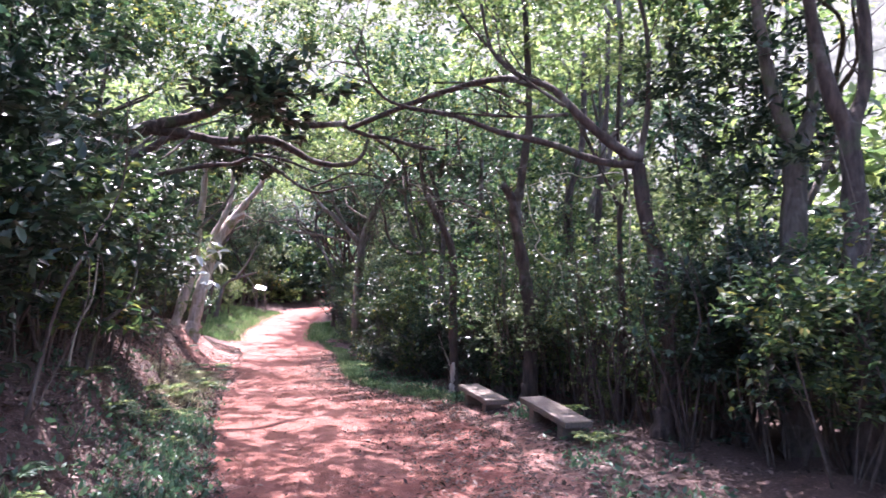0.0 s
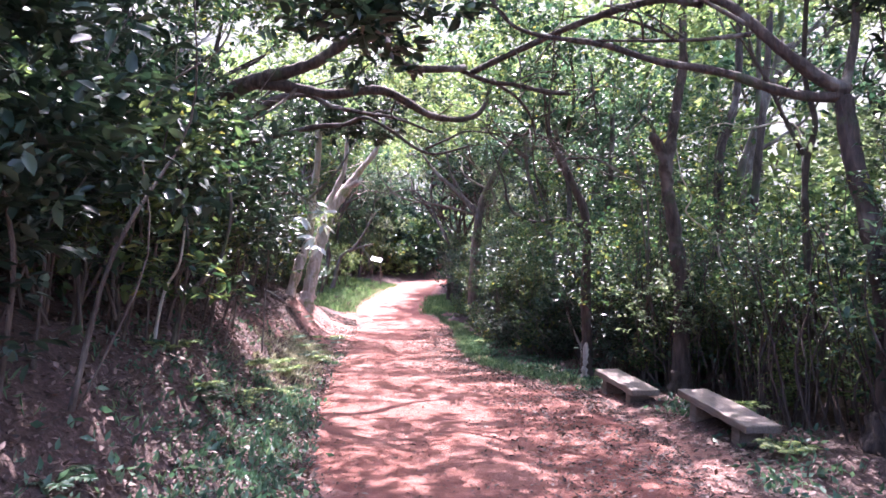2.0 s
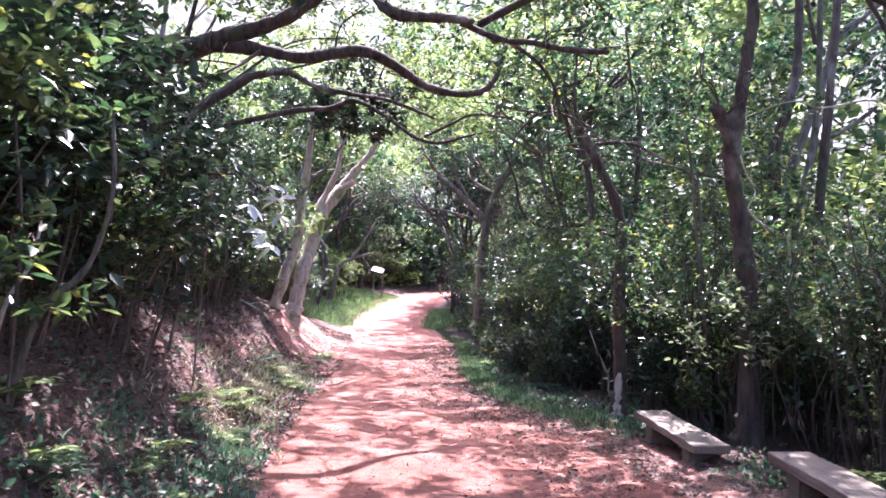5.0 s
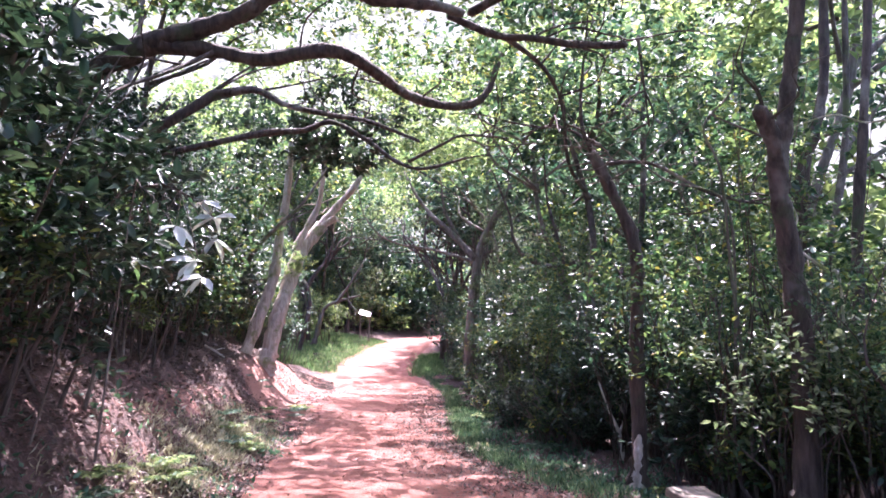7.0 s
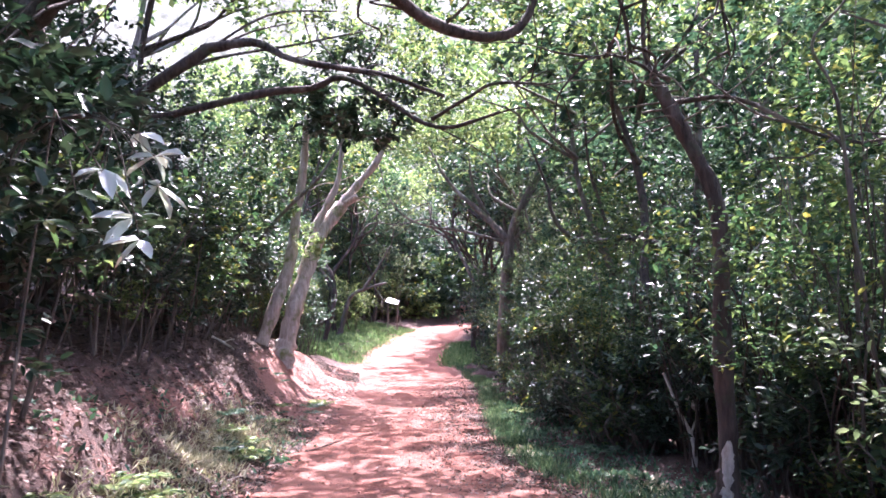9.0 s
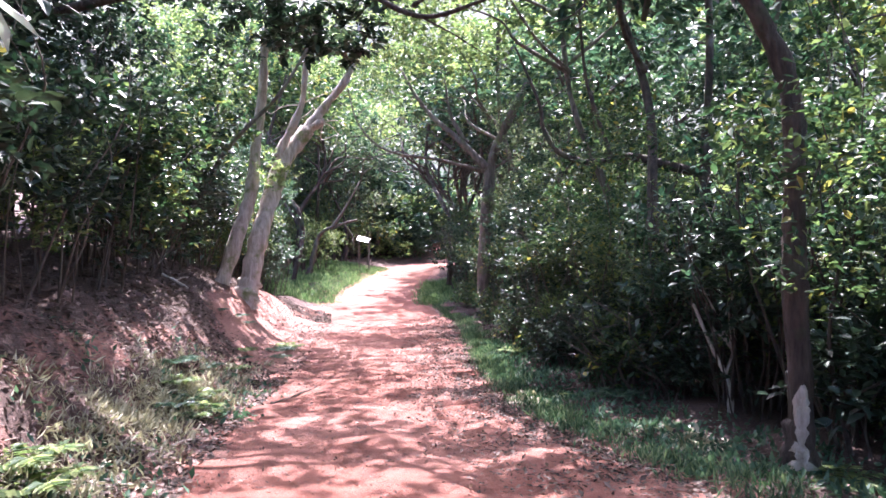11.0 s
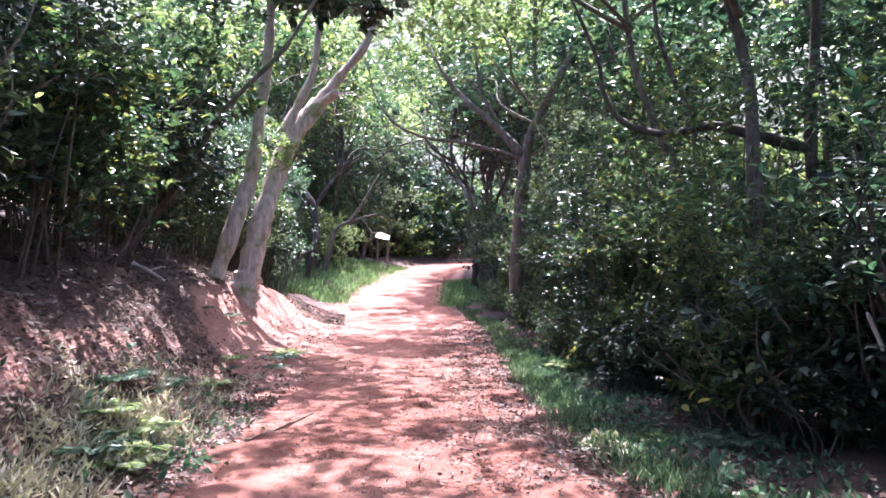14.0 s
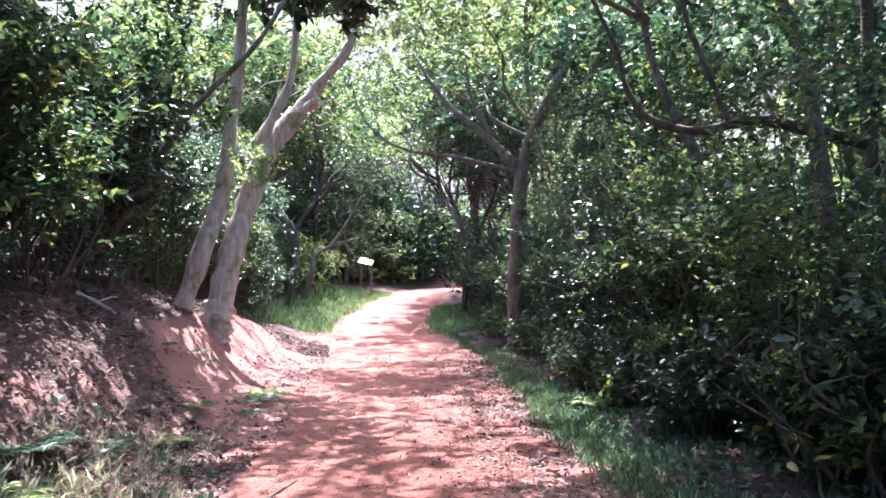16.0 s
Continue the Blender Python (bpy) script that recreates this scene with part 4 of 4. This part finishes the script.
def join_far_wood():
    """The shrubs of the far wood, too many to count, as one mesh for each sort of leaf."""
    for kind, places in far_wood.items():
        src = [c for c in kind.children if c.name.startswith("foliage")][0].data
        v = np.empty(len(src.vertices) * 3, dtype=np.float32)
        src.vertices.foreach_get("co", v)
        idx = np.empty(len(src.loops), dtype=np.int32)
        src.loops.foreach_get("vertex_index", idx)
        v = v.reshape(-1, 3)
        turned = [v @ np.array(m.to_3x3()).T + np.array(m.translation) for m in places]
        loops = np.concatenate([idx + len(v) * i for i in range(len(places))])
        me = mesh_of("far_shrubs", np.concatenate(turned), loops, 3, src.materials[0])
        tagged(new("far_shrubs", me), kind["label"] if "label" in kind else "dense green shrubs of the far wood", "shrubs", kind="stuff")
        if kind not in used:
            for c in list(kind.children):
                bpy.data.objects.remove(c)
            bpy.data.objects.remove(kind)


thicket()
understorey()
join_far_wood()


def broadleaf():
    """Large drooping leaves on thin stalks beside the path, pale with painted sun glare."""
    rng = np.random.default_rng(12)
    B = ground_at(-2.7, 8.3)
    ob = empty("broad_leaved_plant", B, "plant with large drooping leaves on the bank, sun glare in their pale colour", "plant")
    heads = [(-1.58, 8.0, 2.62), (-1.5, 8.0, 2.5), (-1.5, 8.05, 2.36), (-1.62, 8.05, 2.2), (-1.55, 8.0, 2.08), (-1.78, 8.05, 2.45), (-1.95, 8.1, 2.35), (-2.1, 8.1, 2.2)]
    for i, hd in enumerate(heads):
        if i % 3 == 0:
            attach("stalk", tube("stalk", rel(B, [(-3.2 + 0.16 * i, 8.1 + 0.25 * (i % 3), B[2] - 0.1), (-2.6 + 0.07 * i, 8.2 + 0.1 * (i % 3), 2.3 + 0.05 * i), (-2.1, 8.15, 2.75), hd]), 0.01, 0.004, TWIG, 5, 4, seed=i), ob)
        else:
            attach("petiole", tube("petiole", rel(B, [(-2.1, 8.15, 2.75), (-1.8, 8.1, 2.72), hd]), 0.006, 0.003, TWIG, 5, 3, seed=i), ob)
        n = 5
        ang = rng.uniform(0, 6.28, n)
        along = np.stack([np.cos(ang) * 0.7, np.sin(ang) * 0.7, rng.uniform(-1.0, 0.1, n)], axis=-1)
        up = np.stack([np.cos(ang) * 0.6, np.sin(ang) * 0.6 - 0.6, np.full(n, 0.8)], axis=-1)
        attach("leaf", leaf_mesh("leaf", np.repeat(np.array(rel(B, [hd])), n, axis=0), along, up, rng.uniform(0.12, 0.21, n), LEAF_GLARE if i < 6 else LEAF, 0.95), ob)


broadleaf()

def fern(seed, size, fronds, leaf_mat, label):
    """Arching fronds set with pairs of leaflets."""
    rng = np.random.default_rng(seed)
    ob = empty("fern", (0, 0, 0), label, "fern", "ferns on the bank")
    for i in range(fronds):
        a, rise = 6.28 * i / fronds + rng.uniform(-0.3, 0.3), rng.uniform(0.5, 0.95)
        u = np.linspace(0.12, 1, 15)
        d = np.array((math.cos(a), math.sin(a), 0.0))
        side = np.array((-math.sin(a), math.cos(a), 0.0))
        line = d[None] * (u * size)[:, None] + np.array((0, 0, 1.0))[None] * (size * rise * (u - 0.75 * u ** 2))[:, None]
        at = np.repeat(line, 2, axis=0)
        sg = np.tile((1.0, -1.0), len(u))
        along = side[None] * sg[:, None] + d[None] * 0.55 + rng.normal(0, 0.1, (len(at), 3))
        long = np.repeat(size * 0.34 * np.sin(np.pi * (0.12 + 0.85 * u)), 2)
        up = np.array((0, 0, 1.0)) + rng.normal(0, 0.15, (len(at), 3))
        attach("frond", leaf_mesh("frond", at, along, up, long, leaf_mat, 0.75, True), ob)
    return ob


FERNS = [fern(301, 0.34, 8, LEAF_BRIGHT, "light green fern on the leaf-strewn bank"), fern(302, 0.28, 7, LEAF_BLUE, "cool green fern on the leaf-strewn bank")]
rng_fern = np.random.default_rng(31)
for i in range(46):
    y = rng_fern.uniform(1.5, 19)
    x = float(left_edge(y)) - 0.25 - abs(rng_fern.normal(0.35, 0.4)) if i % 5 else float(right_edge(y)) + 0.6 + rng_fern.uniform(0, 0.5)
    plant(FERNS[i % 2], x, y, rng_fern.uniform(0.6, 1.2), rng_fern.uniform(0, 360))
for x, y, k in ((1.75, 14.2, 0.4), (3.3, 12.4, 0.6), (1.6, 16.2, 0.45), (3.5, 9.9, 0.4), (3.6, 7.4, 0.4)):
    plant(NEAR[4], x, y, k, 60 * x)

# thin dark tree behind the nearer bench, with a forked limb
B = ground_at(3.86, 7.55)
thin = tree("slender_tree", B, "thin dark crooked tree behind the bench", rel(B, [(3.95, 7.55, 0.8), (4.0, 7.55, 1.3), (4.02, 7.55, 1.83), (4.03, 7.55, 2.9), (4.16, 7.55, 3.46), (4.06, 7.55, 4.13), (4.2, 7.6, 5.6)]), 0.055, 0.025, BARK_DARK,
            [(rel(B, [(4.02, 7.55, 3.1), (3.87, 7.6, 3.47), (3.62, 7.6, 4.03), (3.3, 7.7, 4.7)]), 0.032, 0.012)], sides=8)
crown(thin, 62, (0.2, 0.3, 4.9), (0.9, 0.8, 0.7), 10, (0.2, 0.4), 110, 0.085, LEAF_BRIGHT, 9, 0.3)
# trunks further back in the open wood
B = ground_at(5.0, 13.0)
tree("woodland_tree", B, "dark leaning trunk in the open wood", rel(B, [(5.06, 13, 1.4), (5.09, 13, 2.26), (5.1, 13, 4.03), (5.32, 13, 4.83), (5.5, 13, 5.6), (5.6, 13, 7.5)]), 0.13, 0.06, BARK_DARK, sides=9)
B = ground_at(5.4, 12.5)
tree("woodland_tree", B, "dark upright trunk in the open wood", rel(B, [(5.45, 12.5, 1.13), (5.52, 12.5, 2.98), (5.74, 12.5, 4.89), (5.89, 12.5, 6.26), (6.0, 12.5, 8.0)]), 0.1, 0.05, BARK_DARK, sides=9)
# bleached dead branches hanging in the thicket
for x, y, run in ((3.0, 9.95, [(2.95, 9.9, 4.6), (2.9, 9.9, 4.2), (2.62, 9.9, 3.83), (2.77, 9.9, 3.38), (2.85, 9.95, 2.4), (2.95, 9.95, 1.2)]),
                  (4.1, 10.3, [(4.02, 10.2, 2.24), (3.88, 10.2, 2.46), (3.55, 10.2, 2.76), (3.63, 10.2, 2.99), (3.49, 10.2, 3.33), (3.4, 10.2, 3.9)]),
                  (5.5, 10.7, [(5.45, 10.6, 2.4), (5.5, 10.6, 3.6), (5.37, 10.6, 4.22), (4.65, 10.6, 4.14), (4.26, 10.6, 4.22), (3.58, 10.6, 3.97)]),
                  (2.9, 10.3, [(2.95, 10.2, 1.6), (2.98, 10.2, 2.8), (2.85, 10.2, 3.22), (2.33, 10.2, 3.37), (1.88, 10.2, 3.71)])):
    B = ground_at(x, y)
    if run[0][2] > 4:
        run = run[::-1]
    tree("dead_sapling", B, "bleached bent dead stem tangled in the thicket", rel(B, run), 0.02, 0.008, BARK_PALE if run[0][2] > 2 else BARK_GREY, category="dead branch", sides=6)
# pale leaning sapling stems on the bank
B = ground_at(-2.45, 5.75)
tree("sapling", B, "pale leaning sapling stem on the bank", rel(B, [(-2.3, 5.8, 1.45), (-2.05, 5.85, 1.75), (-1.95, 5.9, 2.2), (-2.0, 5.95, 2.7)]), 0.03, 0.012, BARK_GREY, sides=7)
B = ground_at(-2.6, 5.8)
tree("sapling", B, "thin crooked pale sapling stem", rel(B, [(-2.5, 5.8, 1.5), (-2.38, 5.85, 1.8), (-2.35, 5.9, 2.3)]), 0.018, 0.009, TWIG_PALE, sides=6)
# long pole leaning out of the bank
B = ground_at(-6.1, 18.5)
tree("leaning_pole_tree", B, "slender grey tree leaning steeply from the bank", rel(B, [(-5.29, 18.5, 2.25), (-4.64, 18.4, 2.92), (-4.1, 18.3, 3.79), (-3.64, 18.2, 4.26), (-3.08, 18.2, 4.83), (-2.6, 18.2, 5.6)]), 0.065, 0.025, BARK_GREY, sides=8)
# bleached dead tree behind the far grass
B = ground_at(-6.6, 38.0)
tree("dead_tree", B, "bleached dead tree leaning behind the grass", rel(B, [(-6.3, 38, 3.2), (-6.0, 38, 3.85), (-5.2, 38, 4.2), (-4.4, 38, 4.4)]), 0.13, 0.05, BARK_GREY,
     [(rel(B, [(-5.5, 38, 4.1), (-4.9, 38, 5.0), (-4.25, 38, 6.15)]), 0.09, 0.03), (rel(B, [(-5.0, 38, 4.25), (-4.6, 37.8, 3.7), (-4.5, 37.8, 3.3)]), 0.05, 0.02)], sides=8)
# pale forked stem at the thicket's edge
B = ground_at(2.35, 12.6)
tree("pale_sapling", B, "bleached forked sapling at the edge of the thicket", rel(B, [(2.4, 12.65, 0.4), (2.38, 12.7, 0.6), (2.28, 12.75, 0.85), (2.14, 12.8, 1.25)]), 0.035, 0.014, TWIG_PALE,
     [(rel(B, [(2.38, 12.7, 0.6), (2.48, 12.75, 0.85), (2.5, 12.8, 1.15)]), 0.016, 0.008)], sides=7)


# ---- fallen wood ----
def fallen(label, pts, r, material):
    at = (pts[0][0], pts[0][1], float(height(*pts[0])))
    ob = empty("fallen_branch", at, label, "fallen branch")
    line = [(x - at[0], y - at[1], float(height(x, y)) - at[2] + r * 0.9) for x, y in pts]
    attach("stem", tube("stem", line, r, r * 0.45, material, 6, 6, 0.3, 3), ob)
    a, b = np.array(line[1]), np.array(line[1]) + np.array((0.16, 0.12, 0.05))
    attach("side_twig", tube("side_twig", [a, (a + b) / 2 + 0.02, b], r * 0.5, r * 0.25, material, 5, 4, 0.3, 4), ob)


fallen("bleached broken stick lying on the bank", [(-4.6, 16.9), (-4.42, 16.97), (-4.24, 17.03)], 0.03, TWIG_PALE)
fallen("thin dark twig lying across the path's edge", [(-2.05, 13.5), (-1.93, 13.85), (-1.84, 14.3), (-1.78, 14.6)], 0.013, TWIG)
fallen("dry twig lying among leaf litter on the bank", [(-2.5, 11.0), (-2.3, 11.35), (-2.2, 11.8)], 0.012, TWIG_PALE)
fallen("thin twig on the leaf litter beside the bench", [(3.05, 5.6), (2.7, 5.45), (2.35, 5.5)], 0.012, TWIG)


# ---- benches ----
def bench(name, front_left, yaw, slope, label):
    """A plank on two block feet; its long axis runs towards -y, turned by yaw."""
    length, wide, thick, seat = 1.3, 0.34, 0.075, front_left[2]
    ob = empty(name, (front_left[0], front_left[1], seat), label, "bench", "benches beside the path")
    ob.rotation_euler = (radians(slope), 0, radians(yaw))
    bm = bmesh.new()
    bmesh.ops.create_cube(bm, size=1, matrix=Matrix.Translation((wide / 2, -length / 2, -thick / 2)) @ Matrix.Diagonal((wide, length, thick, 1)))
    bmesh.ops.subdivide_edges(bm, edges=[e for e in bm.edges if abs((e.verts[0].co - e.verts[1].co).y) > 0.5], cuts=10)
    rng = random.Random(name + label)
    for v in bm.verts:
        v.co += Vector((rng.uniform(-0.006, 0.006), rng.uniform(-0.004, 0.004), rng.uniform(-0.004, 0.004)))
    bmesh.ops.bevel(bm, geom=[e for e in bm.edges if e.calc_face_angle(0) > 1], offset=0.008, segments=1, affect='EDGES')
    part("plank", bm, WOOD, ob)
    for y in (-0.25, -length + 0.25):
        bm = bmesh.new()
        deep = 0.45
        bmesh.ops.create_cube(bm, size=1, matrix=Matrix.Translation((wide / 2, y, -thick - deep / 2)) @ Matrix.Diagonal((wide * 0.72, 0.14, deep, 1)))
        bmesh.ops.bevel(bm, geom=bm.edges[:], offset=0.01, segments=1, affect='EDGES')
        part("foot", bm, WOOD, ob)
    return ob


bench("plank_bench", (2.425, 7.156, 0.525), 8.7, 7.0, "low weathered wooden plank bench beside the path")
bench("plank_bench", (1.976, 9.326, 0.52), 8.7, 5.5, "low weathered wooden plank bench near a thin tree")


# ---- sign ----
def sign():
    at = ground_at(-4.85, 44.0)
    ob = empty("trail_sign", at, "white tilted information board on two posts", "sign")
    for x in (-0.26, 0.26):
        bm = bmesh.new()
        bmesh.ops.create_cube(bm, size=1, matrix=Matrix.Translation((x, 0.05, 0.7)) @ Matrix.Diagonal((0.06, 0.06, 1.9, 1)))
        part("post", bm, WOOD, ob)
    bm = bmesh.new()
    tilt = Matrix.Translation((0, 0, 1.72)) @ Euler((radians(34), radians(14), 0)).to_matrix().to_4x4()
    bmesh.ops.create_cube(bm, size=1, matrix=tilt @ Matrix.Diagonal((0.7, 0.46, 0.03, 1)))
    panel = part("panel", bm, BOARD, ob)
    for i in range(4):
        bm = bmesh.new()
        bmesh.ops.create_cube(bm, size=1, matrix=tilt @ Matrix.Translation((-0.05 * (i % 2), 0.16 - 0.1 * i, 0.019)) @ Matrix.Diagonal((0.5, 0.025, 0.004, 1)))
        part("text_bar", bm, INK, panel)


sign()


# ---- ground cover ----
def scatter(name, label, n, seed, place, leaf, material, flat=True, width=1.0, category="", rise=0.9):
    rng = np.random.default_rng(seed)
    x, y = place(rng, n)
    at = np.stack([x, y, height(x, y) + 0.015], axis=-1)
    if flat:
        along = rng.normal(0, 1, (len(x), 3)) * np.array((1, 1, 0.3))
        up = np.array((0, 0, 1.0)) + rng.normal(0, 0.3, (len(x), 3))
    else:
        along = rng.normal(0, 0.55, (len(x), 3)) + np.array((0, 0, rise))
        up = rng.normal(0, 1, (len(x), 3))
    me = leaf_mesh(name, at, along, up, leaf * rng.uniform(0.5, 1.6, len(x)), material, width, True)
    tagged(new(name, me), label, category or name.replace("_", " "), kind="stuff")


def on_bank(rng, n):
    y = rng.uniform(-1, 28, n)
    x = left_edge(y) - np.abs(rng.normal(0, 1.3, n)) + 0.12
    off = left_edge(y) - x
    # the worn hollow stays swept
    keep = ~((off < 1.6) & (y - 1.2 * off > 15.6) & (y < 25)) | (rng.random(n) < 0.12)
    return x[keep], y[keep]


def right_side(rng, n):
    y = rng.uniform(0, 27, n)
    wide = np.interp(y, (0, 3, 9, 12), (1.1, 1.1, 1.0, 0.5))
    return right_edge(y) + rng.normal(0.5, 1, n) * wide, y


def on_path(rng, n):
    y = rng.uniform(-1, 26, n)
    u = rng.beta(0.6, 0.6, n)
    return left_edge(y) + u * (right_edge(y) - left_edge(y)), y


def tufts(rng, n, centre, reach):
    """Grass blades in tufts: tuft centres from a placing function."""
    k = n // 26
    cx, cy = centre(rng, k)
    i = rng.integers(0, k, n)
    return cx[i] + rng.normal(0, reach, n), cy[i] + rng.normal(0, reach, n)


def grass_left(rng, n):
    def c(rng, k):
        y = rng.uniform(-1, 9.5, k)
        return left_edge(y) - np.abs(rng.normal(0.1, 0.75, k)) + 0.05, y
    return tufts(rng, n, c, 0.07)


def grass_right(rng, n):
    def c(rng, k):
        y = rng.uniform(9.8, 31, k)
        return right_edge(y) + np.abs(rng.normal(0.1, 0.2, k)) + 0.02, y
    return tufts(rng, n, c, 0.08)


def grass_far(rng, n):
    def c(rng, k):
        y = rng.uniform(30, 46, k)
        left = rng.random(k) < 0.72
        x = np.where(left, left_edge(y) - rng.uniform(-0.1, 4.0, k), right_edge(y) + rng.uniform(-0.1, 1.6, k))
        return x, np.where(left, y, rng.uniform(29.5, 37, k))
    return tufts(rng, n, c, 0.16)


def low_plants(rng, n):
    def c(rng, k):
        y = np.where(rng.random(k) < 0.82, rng.uniform(-0.5, 8.5, k), rng.uniform(8, 15, k))
        side = rng.random(k) < 0.75
        return np.where(side, left_edge(y) - np.abs(rng.normal(0.35, 0.5, k)), right_edge(y) + 0.5 + np.abs(rng.normal(0.2, 0.5, k))), y
    return tufts(rng, n, c, 0.13)


scatter("leaf_litter", "dry brown fallen leaves on the bank", 64000, 5, on_bank, 0.05, DRY, category="fallen leaves")
scatter("leaf_litter", "dry brown fallen leaves along the path edge", 22000, 6, right_side, 0.05, DRY, category="fallen leaves")
scatter("leaf_litter", "small dead leaves strewn on the path", 24000, 7, on_path, 0.025, DRY, category="fallen leaves")
scatter("grass", "short green grass tufts at the foot of the bank", 2400, 8, grass_left, 0.07, GRASS, False, 0.3)
scatter("grass", "low grass strip beside the thicket", 15000, 9, grass_right, 0.07, GRASS, False, 0.3)
scatter("grass", "bright grass where the path bends, sunlight put in its colour", 26000, 10, grass_far, 0.17, GRASS_SUN, False, 0.22)
scatter("undergrowth", "low leafy seedlings and ferns at the path's edges", 10000, 11, low_plants, 0.06, SEEDLING, False, 1.0, rise=0.3)


def dry_tufts(rng, n):
    def c(rng, k):
        y = rng.normal(12, 1.7, k)
        return left_edge(y) - np.abs(rng.normal(0.5, 0.2, k)) - 0.05, y
    return tufts(rng, n, c, 0.07)


def path_side(rng, n):
    y = rng.uniform(1, 24, n)
    return right_edge(y) - np.abs(rng.normal(0, 0.6, n)), y


def verge(rng, n):
    def c(rng, k):
        y = rng.uniform(9.5, 19, k)
        return right_edge(y) + 0.2 + np.abs(rng.normal(0.25, 0.4, k)) * np.interp(y, (9, 13, 19), (2.2, 1.7, 0.6)), y
    return tufts(rng, n, c, 0.12)


def heap(rng, n):
    side = rng.random(n) < 0.6
    return np.where(side, rng.normal(0.66, 0.13, n), rng.normal(1.68, 0.12, n)), np.where(side, rng.normal(13.45, 0.14, n), rng.normal(11.5, 0.12, n))


scatter("dry_leaves", "heap of pale dry leaves on the grassy path edge", 420, 15, heap, 0.085, STRAW, width=1.2, category="fallen leaves")
scatter("undergrowth", "low green seedlings between the path and the thicket", 9000, 14, verge, 0.055, SEEDLING, False, 0.9, rise=0.35)
scatter("dry_grass", "straw-coloured dry grass at the foot of the bank", 7000, 12, dry_tufts, 0.075, STRAW, False, 0.35, rise=0.35)
scatter("leaf_litter", "dead leaves gathered along the edge of the path", 18000, 13, path_side, 0.035, DRY, category="fallen leaves")
